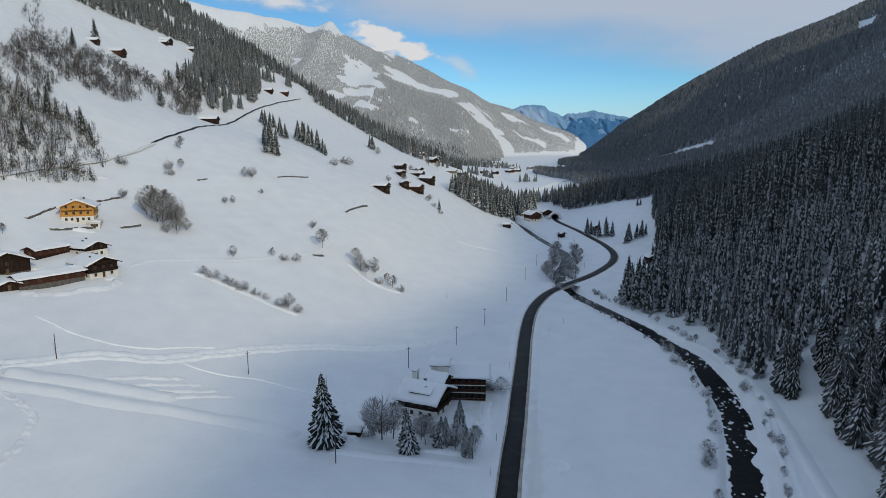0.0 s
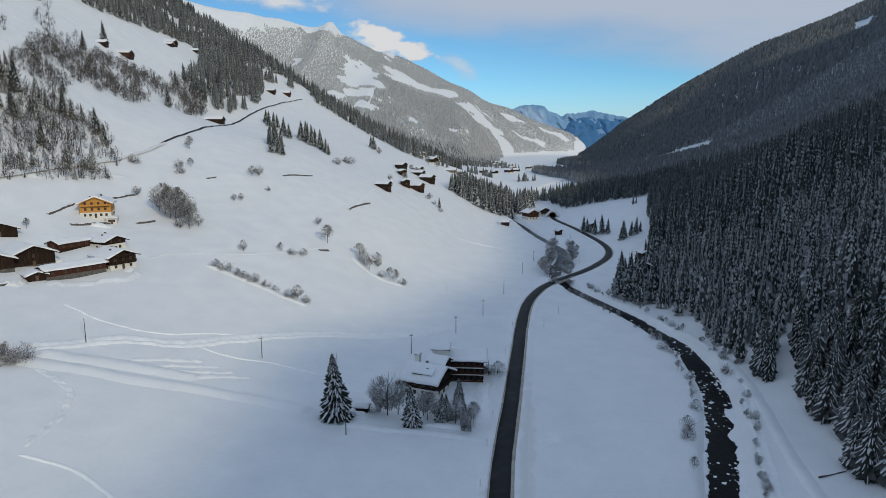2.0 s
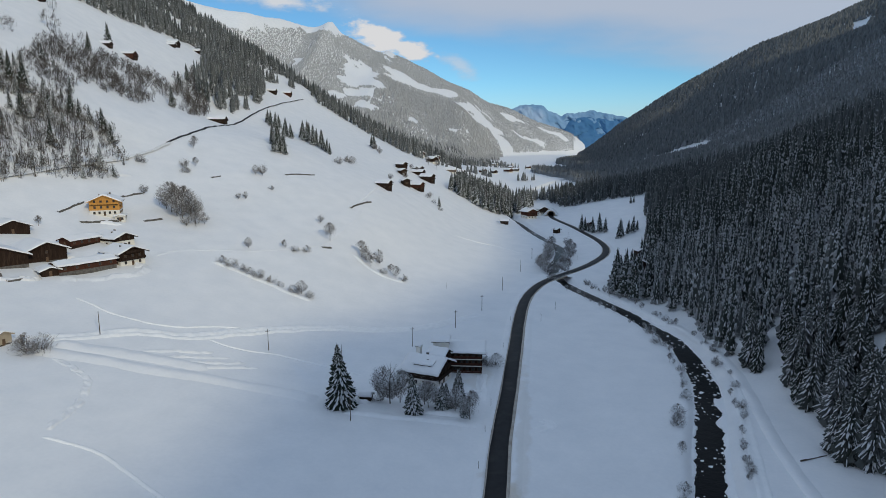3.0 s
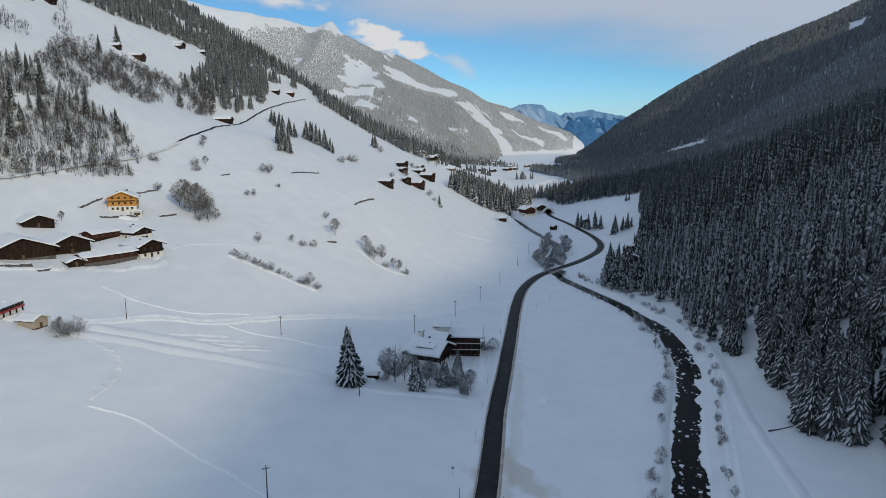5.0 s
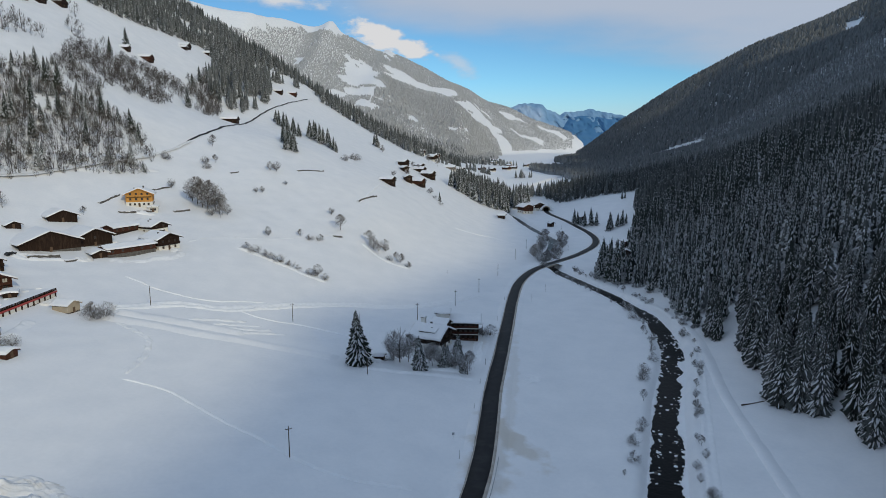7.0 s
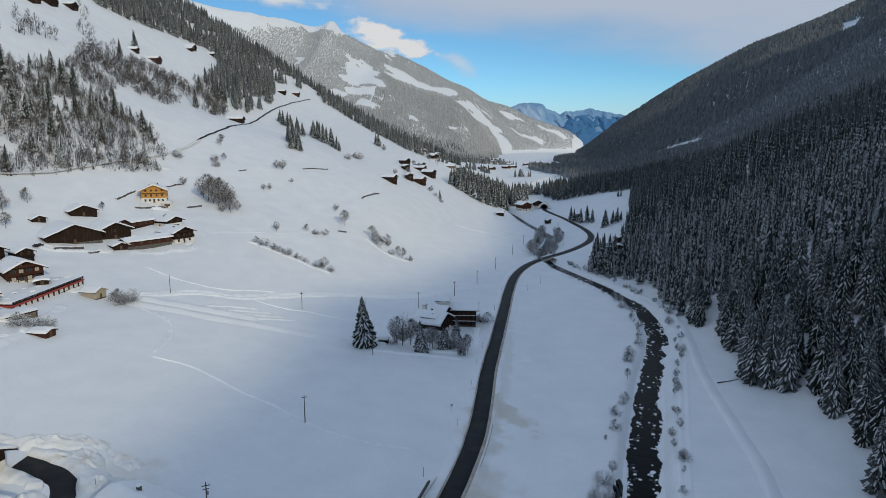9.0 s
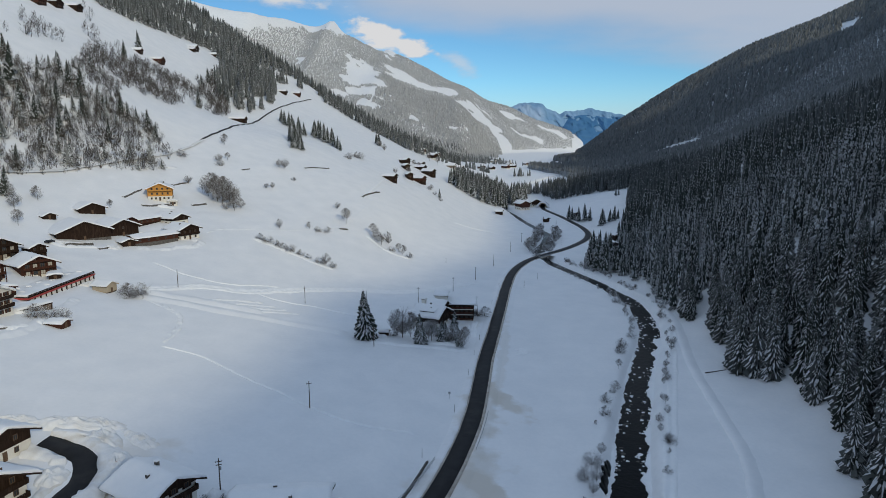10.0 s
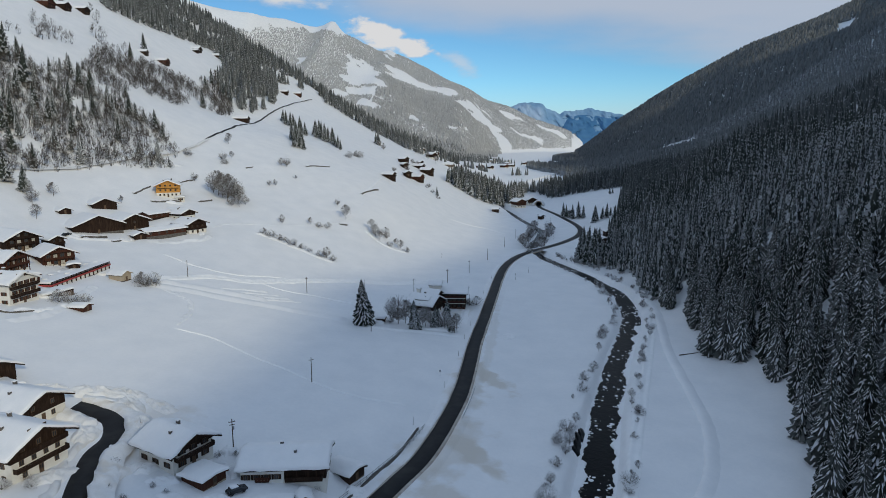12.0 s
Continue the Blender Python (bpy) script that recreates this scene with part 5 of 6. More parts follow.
# huts and farms higher up and further along
FAR_HOUSES = [
    (-211, 582, 62, 12, 15, 3.6, WOOD, "dark timber hut beside the mountain lane"), (-299, 600, 62, 12, 14, 4.6, WOOD_RED, "red-brown timber farmhouse high on the slope"), (-311, 584, 62, 8, 10, 3.2, WOOD, "dark hay barn high on the slope"),
    (-328, 775, 60, 13, 15, 4.4, WOOD, "dark timber farm below the wood"), (-322, 758, 60, 8, 9, 2.6, WOOD, "small dark barn below the wood"), (-324, 838, 60, 11, 14, 3.0, WOOD, "small dark barn below the wood"),
    (-242, 895, 55, 12, 14, 4.2, WOOD, "dark timber farm at the wood's edge"), (-231, 940, 45, 12, 13, 4.6, WOOD_RED, "red-brown timber house at the wood's edge"),
    (-371, 518, 60, 14, 18, 4.4, WOOD_RED, "long dark barn on the high meadow"), (-369, 580, 60, 12, 13, 4.2, WOOD, "dark timber barn at the high meadow's end"), (-370, 545, 60, 13, 16, 4.4, WOOD, "dark timber barn on the high meadow"), (-382, 560, 60, 9, 11, 4.4, WOOD, "dark hut on the high meadow"),
    (-48, 494, 70, 8, 10, 3.4, WOOD, "timber house of the hamlet with white base"), (-25, 585, 65, 9, 11, 3.8, WOOD_RED, "red-brown barn of the hamlet"), (-35, 574, 20, 6, 9, 2.4, WOOD, "low snow-covered shed of the hamlet"),
    (-17, 680, 65, 10, 13, 4.6, WOOD, "big dark barn of the hamlet"), (-28, 700, 70, 9, 12, 3.2, WOOD, "snow-roofed house of the hamlet"), (-46, 688, 60, 9, 9, 4.0, WOOD, "dark timber barn on the slope"), (-42, 640, 30, 6, 8, 2.2, WOOD, "low hut of the hamlet"),
    (-30, 735, 60, 8, 11, 3.4, WOOD, "timber house of the hamlet"), (-16, 940, 50, 11, 13, 5.0, WOOD, "large timber house above the valley"), (-34, 985, 60, 7, 8, 3.5, WOOD_RED, "small barn above the valley"), (10, 925, 80, 11, 18, 4.0, WOOD_GREY, "long snow-roofed farm building"), (26, 945, 70, 11, 13, 5.0, WOOD, "large farm building with white base"),
    (-13, 1050, 60, 10, 14, 5.0, WOOD_RED, "timber house by the wood"),
    (63, 618, 75, 6, 7, 2.2, WOOD, "dark hut on the bank"), (106, 560, 30, 4, 5, 1.6, WOOD, "little dark hut near the road"),
    (124, 374, 10, 7, 9, 3.2, WOOD, "dark timber cabin at the wood's edge"), (140, 418, 10, 6, 7, 2.4, WOOD, "small snowy cabin under the spruces"), (142, 585, 20, 4, 5, 1.8, WOOD, "small hut in the meadow"),
    (490, 1490, 30, 9, 14, 4.0, WOOD, "dark farm in a clearing of the wood"), (520, 1500, 30, 8, 10, 4.0, WOOD, "dark barn in a clearing of the wood"),
    (85, 1310, 30, 11, 15, 4.6, WOOD_RED, "farm on the valley terrace"), (110, 1340, 30, 10, 13, 4.4, WOOD, "farm on the valley terrace"), (150, 1430, 40, 12, 18, 5, WOOD_RED, "long farm on the valley terrace"), (180, 1640, 30, 10, 14, 4, WOOD_GREY, "far snow-roofed village house"), (150, 1800, 30, 10, 14, 5, PLASTER_TAN, "far snow-roofed village house"), (200, 1850, 50, 10, 13, 5, PLASTER, "far white snow-roofed village house"), (120, 1900, 20, 11, 15, 5, WOOD_GREY, "far snow-roofed village house"), (240, 1760, 40, 9, 13, 4, WOOD_RED, "far snow-roofed village house"), (175, 1500, 60, 10, 14, 4.5, WOOD, "dark barn on the valley terrace"),
]
house("guesthouse", "white and timber guesthouse by the road bend", 96, 676, 25, 13, 13, 7.4, 22, 3.0, PLASTER, WOOD_RED, (3, 4, 3), 3, (1, 2), 0.9, 1.5, True, rise=0.6)
house("guesthouse", "second snow-roofed guesthouse behind the first", 113, 704, 25, 12, 13, 6.4, 22, 3.0, PLASTER, WOOD, (3, 3, 2), 3, (1,), 0.9, 1.4, False, rise=0.6)
for x, y, yaw, w, l, e, um, lab in FAR_HOUSES:
    if y < 1000 and x > -60:
        w, l = w * 1.05, l * 1.05
    near_ = y < 760
    yaw = 95 if x < -180 else yaw
    e = e + (1.3 if y < 1000 and x > -60 else 0.2 if x < -180 else 1.0)
    house("farmhouse", lab, x, y, yaw, w, l, e, 23, 1.6 if e > 3 and x > -180 else 0.4, PLASTER if e > 3 and x > -180 and not (y < 900 and x > -60 and e < 6.5) else WOOD, um, (2, 2) if e > 3.3 else (), 2 if near_ and e > 3 else 0, (1,) if e > 3.5 else (), 1.3 if x < -180 else 0.7 if near_ else 1.0, 0.7 if x < -180 else 1.1, False, rise=1.0 if x < -180 else 2.3 if x < 40 and y < 1100 else 0.8, group="farms along the valley", door=near_)

# the inn's terrace
te = thing("terrace", "raised sun terrace with red fascia and snow on its deck", "terrace", pose(-143.5, 145, gz(-141, 143), 0, 0, -1))
part("deck", Shape().box(-9, -20, 1.6, 3, 20, 1.9), WOOD, te)
part("fascia", Shape().box(2.9, -20.2, 1.35, 3.1, 20.2, 2.0), RED_PAINT, te, "red painted fascia board")
part("fascia", Shape().box(-9, -20.3, 1.35, 3.1, -20.1, 2.0), RED_PAINT, te, "red painted fascia board")
for z in (2.15, 2.45, 2.75):
    part("rail", Shape().box(2.75, -20.2, z, 2.85, 20.2, z + 0.2), WOOD, te)
part("snow_cover", snow_slab(11.0, 39.0, 2.3, 0.03, 0.7, 77), None, te, "deep snow on the deck").matrix_local = pose(-3.2, 0, 0)
for i in range(14):
    part("post", Shape().tube((2.9, -19.5 + 3.0 * i, -3), (2.9, -19.5 + 3.0 * i, 3.0), 0.12, 0.12, 6), WOOD, te)
for i in range(13):
    part("panel", Shape().box(2.56, -19.2 + 3.0 * i, -0.1, 2.64, -16.8 + 3.0 * i, 1.25), PLASTER, te, "pale wind panel under the deck")
part("back_wall", Shape().box(2.3, -20, -3, 2.55, 20, 1.6), WOOD, te)
lt = thing("terrace", "lower snow-covered terrace with dark front wall", "terrace", pose(-136.5, 118, gz(-135, 117), 0, 0, -22))
part("deck", Shape().box(-3.5, -6, 0.9, 3.2, 6, 1.2), WOOD, lt)
part("front_wall", Shape().box(2.6, -6, -3, 2.9, 6, 0.9), WOOD_GREY, lt)
part("snow_cover", snow_slab(7.0, 12.4, 1.5, 0.03, 0.7, 78), None, lt, "deep snow on the lower deck")
for i in range(6):
    part("post", Shape().tube((3.0, -5.5 + 2.2 * i, -2), (3.0, -5.5 + 2.2 * i, 1.0), 0.1, 0.1, 6), WOOD, lt)
house("pavilion", "low snow-covered terrace pavilion", -150, 126, 60, 5, 6, 2.2, 14, 0.3, WOOD, WOOD_RED, (), 0, (), 0.7, 0.6, False, category="pavilion", rise=1.0)
house("kiosk", "snow-covered kiosk on the terrace", -148, 152, 30, 4, 5, 1.2, 10, 0.3, WOOD, WOOD, (), 0, (), 0.7, 0.6, False, category="kiosk", rise=1.8)

rt = random.Random(3)
for i in range(11):
    x, y = rt.uniform(-151, -143), 126 + 3.6 * i + rt.uniform(-1, 1)
    t = thing("terrace_table", "terrace table buried under a cushion of snow", "table", pose(x, y, gz(-141, 143) + 2.45, 0, 0, rt.uniform(0, 90)), "tables on the terrace")
    part("table_top", Shape().box(-0.8, -0.45, 0.45, 0.8, 0.45, 0.52), WOOD, t)
    for q in (-0.6, 0.6):
        part("leg", Shape().box(q - 0.06, -0.3, -0.2, q + 0.06, 0.3, 0.45), WOOD, t)
    part("snow_cover", snow_slab(1.5, 0.8, 0.55, 0.05, 0.5, 300 + i), None, t, "cushion of snow on the table")

# ---- poles, stakes, rails ----
POLES = [(-25.9, 142), (-62.3, 193), (5.3, 241), (-12, 212), (18.7, 273), (33, 320), (50, 376), (64, 424), (-110.5, 173), (-37, 80.5), (-46.5, 36.8), (86, 470), (100, 540)]
for i, (x, y) in enumerate(POLES):
    t = thing("utility_pole", "weathered wooden utility pole standing in snow", "utility pole", pose(x, y, gz(x, y), 0, 0, 25), "utility poles")
    part("post", Shape().tube((0, 0, -0.5), (0, 0, 7.8), 0.15, 0.10, 7), POLE_WOOD, t)
    if i not in (8, 5, 6):
        part("crossarm", Shape().box(-0.75, -0.06, 7.0, 0.75, 0.06, 7.14), POLE_WOOD, t)
        for q in (-0.65, 0.65):
            part("insulator", Shape().tube((q, 0, 7.14), (q, 0, 7.4), 0.06, 0.04, 6), METAL, t)
    if x == -46.5:
        part("crossarm", Shape().box(-0.6, -0.06, 6.3, 0.6, 0.06, 6.44), POLE_WOOD, t)
        part("transformer", Shape().tube((0.25, 0, 5.2), (0.25, 0, 5.9), 0.22, 0.22, 8), METAL, t)
STAKES = [(56, 283, 4), (45, 258, 4), (2, 314, 3.5), (100, 470, 4), (104, 490, 4), (108, 512, 4), (112, 535, 4), (94, 412, 4.5), (80, 372, 4), (14.5, 160, 2.5), (11.5, 142, 2.2), (8.5, 122, 2.2), (3.2, 92, 2.5), (-5.5, 64, 2.5), (24, 218, 2.5), (31, 258, 2.5), (60, 335, 2.5), (15.6, 194, 6)]
for x, y, h in STAKES:
    t = thing("marker_post", "thin dark snow marker post beside the road", "marker post", pose(x, y, gz(x, y)), "snow markers")
    part("post", Shape().tube((0, 0, -0.4), (0, 0, h), 0.06, 0.045, 6), POLE_WOOD, t)
    part("cap", Shape().tube((0, 0, h), (0, 0, h + 0.12), 0.075, 0.06, 6), ROOF_SNOW, t)
sg = thing("road_sign", "road sign on a post in the snowbank", "road sign", pose(1.8, 101.5, gz(1.8, 101.5), 0, 0, 10))
part("post", Shape().tube((0, 0, -0.4), (0, 0, 2.3), 0.04, 0.04, 6), METAL, sg)
part("plate", Shape().box(-0.35, -0.05, 1.6, 0.35, -0.02, 2.3), METAL, sg)
sg = thing("road_sign", "red and white marker sign at the side road", "road sign", pose(-69.5, 40, gz(-69.5, 40), 0, 0, 10))
part("post", Shape().tube((0, 0, -0.4), (0, 0, 3.2), 0.06, 0.06, 6), METAL, sg)
part("plate", Shape().box(-0.25, -0.08, 1.2, 0.25, -0.05, 2.0), RED_PAINT, sg, "red reflector plate")

gr = thing("guardrail", "steel guardrail along the road's edge", "guardrail", Matrix(), kind="")
line = [(-22.5, 22.0), (-17.5, 31), (-12.8, 39.5), (-8.8, 47), (-5.0, 55), (-2.2, 63)]
for (ax, ay), (bx, by) in zip(line, line[1:]):
    a, b = Vector((ax, ay, 7.3)), Vector((bx, by, 7.2))
    for z in (0.35, 0.85):
        part("rail", Shape().tube(a + Vector((0, 0, z)), b + Vector((0, 0, z)), 0.06, 0.06, 5), METAL, gr)
    for s in (0.0, 0.25, 0.5, 0.75):
        q = a.lerp(b, s)
        part("post", Shape().tube(q - Vector((0, 0, 0.9)), q + Vector((0, 0, 1.0)), 0.05, 0.05, 5), METAL, gr)

gr = thing("guardrail", "short steel guardrail on the road's meadow side", "guardrail", Matrix())
s_ = sides(road_line)
sel = np.where((road_line[:, 1] > 69) & (road_line[:, 1] < 94))[0]
for k, k2 in zip(sel, sel[1:]):
    a, b = (Vector((road_line[q, 0] + s_[q, 0] * 4.1, road_line[q, 1] + s_[q, 1] * 4.1, road_line[q, 2])) for q in (k, k2))
    part("rail", Shape().tube(a + Vector((0, 0, 0.65)), b + Vector((0, 0, 0.65)), 0.09, 0.09, 5), METAL, gr)
    part("post", Shape().tube(a - Vector((0, 0, 0.6)), a + Vector((0, 0, 0.75)), 0.05, 0.05, 5), METAL, gr)
sel = np.where((road_line[:, 1] > 6) & (road_line[:, 1] < 62))[0]
q = road_line[sel].copy()
q[:, :2] -= s_[sel] * 6.3
q[:, 2] = ground_z(q[:, 0], q[:, 1]) + 0.12
tagged(new("ditch_wall", ribbon("ditch_wall", q, [(-0.55, -0.4), (-0.4, 0.1), (0.1, 0.22), (0.35, -0.4)], ROCK, 0.35, 91)), "dark stone edge of the roadside ditch", "stone wall", kind="structure")

# ---- the bridge ----
br = thing("bridge", "small concrete road bridge with steel parapets", "bridge", Matrix())
c0 = road_line[np.argmin(np.hypot(road_line[:, 0] - 72, road_line[:, 1] - 357))]
dirv = Vector((0.62, 0.785, 0)).normalized()
nrm = Vector((dirv.y, -dirv.x, 0))
mid = Vector((c0[0], c0[1], c0[2]))
rot = math.degrees(math.atan2(dirv.y, dirv.x))
part("deck", Shape().box(-10, -3.3, -0.9, 10, 3.3, -0.12), PLASTER_TAN, br, at=Matrix.Translation(mid) @ pose(0, 0, 0, 0, 0, rot))
for q in (-3.25, 3.25):
    s = Shape().box(-10, q - 0.06, 0.85, 10, q + 0.06, 0.97)
    s.box(-10, q - 0.04, 0.45, 10, q + 0.04, 0.53)
    for i in range(11):
        s.box(-10 + 2 * i - 0.05, q - 0.05, -0.2, -10 + 2 * i + 0.05, q + 0.05, 0.9)
    part("parapet", s, METAL, br, at=Matrix.Translation(mid) @ pose(0, 0, 0, 0, 0, rot))

# ---- the road gallery beyond the bend ----
gk = int(np.argmin(np.abs(road_line[:, 1] - 690)))
ga, gb = road_line[gk], road_line[gk + 4]
g_turn = math.degrees(math.atan2(gb[1] - ga[1], gb[0] - ga[0])) - 90
gal = thing("road_gallery", "concrete avalanche gallery over the road under snow", "road gallery", pose(*ga, 0, 0, g_turn))
arch = Shape()
for j in range(10):
    t0, t1 = math.pi * j / 10, math.pi * (j + 1) / 10
    o = [(4.0 * math.cos(t), 1.4 + 3.8 * math.sin(t)) for t in (t0, t1)] + [(4.6 * math.cos(t), 1.5 + 4.4 * math.sin(t)) for t in (t1, t0)]
    arch.prism(o[::-1], 0, 34)
for q in (-1, 1):
    arch.box(q * 4.3 - 0.3, 0, -0.6, q * 4.3 + 0.3, 34, 1.5)
part("vault", arch, PLASTER_TAN, gal)
part("end_wall", Shape().box(-4.2, 33.5, -0.6, 4.2, 33.9, 5.2), ROCK, gal)
cover_ = Shape()
for j in range(12):
    t0, t1 = math.pi * j / 12, math.pi * (j + 1) / 12
    cover_.prism([(4.62 * math.cos(t), 1.52 + 4.42 * math.sin(t)) for t in (t1, t0)] + [((5.4 + 3.5 * abs(math.cos(t)) ** 3) * math.cos(t), -0.8 + 7.6 * math.sin(t)) for t in (t0, t1)], 0.4, 33.4)
part("snow_cover", cover_, ROOF_SNOW, gal, "deep drift of snow over the vault", smooth=True)

# ---- lanes and tracks over the snow ----
def over_ground(points, step, lift):
    q = smooth_line(np.array([(a, b, 0.0) for a, b in points], float), step)
    q[:, 2] = ground_z(q[:, 0], q[:, 1]) + lift
    return q


lane = over_ground([(-184.5, 405), (-184, 433), (-186, 483), (-196, 550), (-205, 609), (-210, 679), (-215, 762), (-219, 885), (-215, 974)], 4, 0.2)
tagged(new("mountain_lane", ribbon("mountain_lane", lane, [(-1.3, -0.7), (-0.95, 0.08), (0.9, 0.04), (1.4, -0.5)], ASPHALT, 0.2, 8)), "narrow dark lane cut into the snowy slope", "lane", kind="structure")
lane = over_ground([(-250, 150), (-232, 205), (-222, 240), (-212, 270), (-204, 297), (-197, 326), (-190, 352), (-185.5, 383), (-184.5, 407)], 2, 0.1)
tagged(new("mountain_lane", ribbon("mountain_lane", lane, [(-3.0, -0.5), (-2.0, 0.5), (-1.5, 0.05), (1.3, 0.0), (1.8, 0.45), (3.0, -0.6)], BANK_SNOW, 0.2, 9)), "snow-covered lane on the slope", "lane", kind="structure")
side_road = over_ground([(-52, -45), (-60, -15), (-68.5, 8), (-73.5, 24), (-74, 34), (-77.5, 41.5), (-83, 44.6), (-88, 45)], 0.8, 0.2)
tagged(new("side_road", ribbon("side_road", side_road, [(-3.0, -0.5), (-2.9, 0.08), (0, 0.12), (2.9, 0.08), (3.0, -0.5)], ASPHALT)), "black wet side road curving between snow heaps", "road", kind="structure")
for sgn in (-1, 1):
    prof = [(sgn * 2.8, -0.2), (sgn * 3.0, 0.5), (sgn * 3.5, 1.1), (sgn * 4.6, 0.9), (sgn * 6.2, 0.3), (sgn * 7.6, -0.7)]
    tagged(new("snowbank", ribbon("snowbank", side_road, prof if sgn > 0 else prof[::-1], BANK_SNOW, 0.75, 13 + sgn)), "rough ploughed snow heap along the side road", "snowbank", kind="structure")
def draped(name, pts, profile, material, seed, lumps=0.1, wander=0.15, step=0.9, size=1.6):
    """A strip of heaped snow that follows the ground: profile of (across to the right of the way, height)."""
    q = smooth_line(np.array([(a, b, 0.0) for a, b in pts], float), step)
    sd_ = sides(q)
    n, k = len(q), len(profile)
    ends = np.clip(np.minimum(np.arange(n), np.arange(n)[::-1]) / 5.0, 0, 1)
    rows = []
    for a, h in profile:
        off = a + wander * patchy(q[:, 0], q[:, 1], size * 2, seed)
        x, y = q[:, 0] + sd_[:, 0] * off, q[:, 1] + sd_[:, 1] * off
        lift = h + lumps * patchy(x, y, size, seed + 1) if h > 0 else np.full(n, h)
        rows.append(np.column_stack([x, y, ground_z(x, y) + lift * ends - 0.3 * (1 - ends)]))
    v = np.stack(rows, 1).reshape(-1, 3)
    i = (np.arange(n - 1)[:, None] * k + np.arange(k - 1)).ravel()
    f = np.concatenate([np.stack([i, i + k, i + 1], 1), np.stack([i + 1, i + k, i + k + 1], 1)])
    me = soup(name, v, f[:, ::-1], material)
    me.shade_smooth()
    return me


TRENCH = [(-2.2, -0.3), (-1.6, 0.12), (-1.0, 0.28), (-0.5, 0.1), (0.0, 0.06), (0.5, 0.14), (0.9, 0.3), (1.5, 0.2), (2.1, -0.3)]
PLOUGHED = [(-4.0, -0.3), (-3.2, 0.2), (-2.0, 0.5), (-0.6, 0.55), (0.1, 0.25), (0.6, 0.2), (1.2, 0.45), (1.9, 0.5), (2.6, 0.2), (3.4, -0.3)]
TERRACE = [(-5.0, -0.3), (-3.4, 0.25), (-1.6, 0.7), (-0.4, 0.85), (0.7, 0.75), (1.7, 0.4), (2.8, 0.1), (3.8, -0.3)]
ROLL = [(-1.5, -0.3), (-0.9, 0.18), (-0.2, 0.42), (0.5, 0.3), (1.0, 0.08), (1.5, -0.3)]
STEP = [(-0.75, -0.3), (-0.4, 0.18), (-0.05, 0.32), (0.3, 0.28), (0.55, 0.1), (0.8, -0.3)]
BROKEN = [(-1.5, -0.3), (-1.0, 0.1), (-0.5, 0.2), (0.0, 0.05), (0.4, 0.18), (0.9, 0.12), (1.4, -0.3)]
LEDGE = [(-3.5, -0.3), (-2.2, 0.15), (-0.8, 0.5), (0.2, 0.62), (0.8, 0.45), (1.3, 0.0), (1.6, -0.4)]
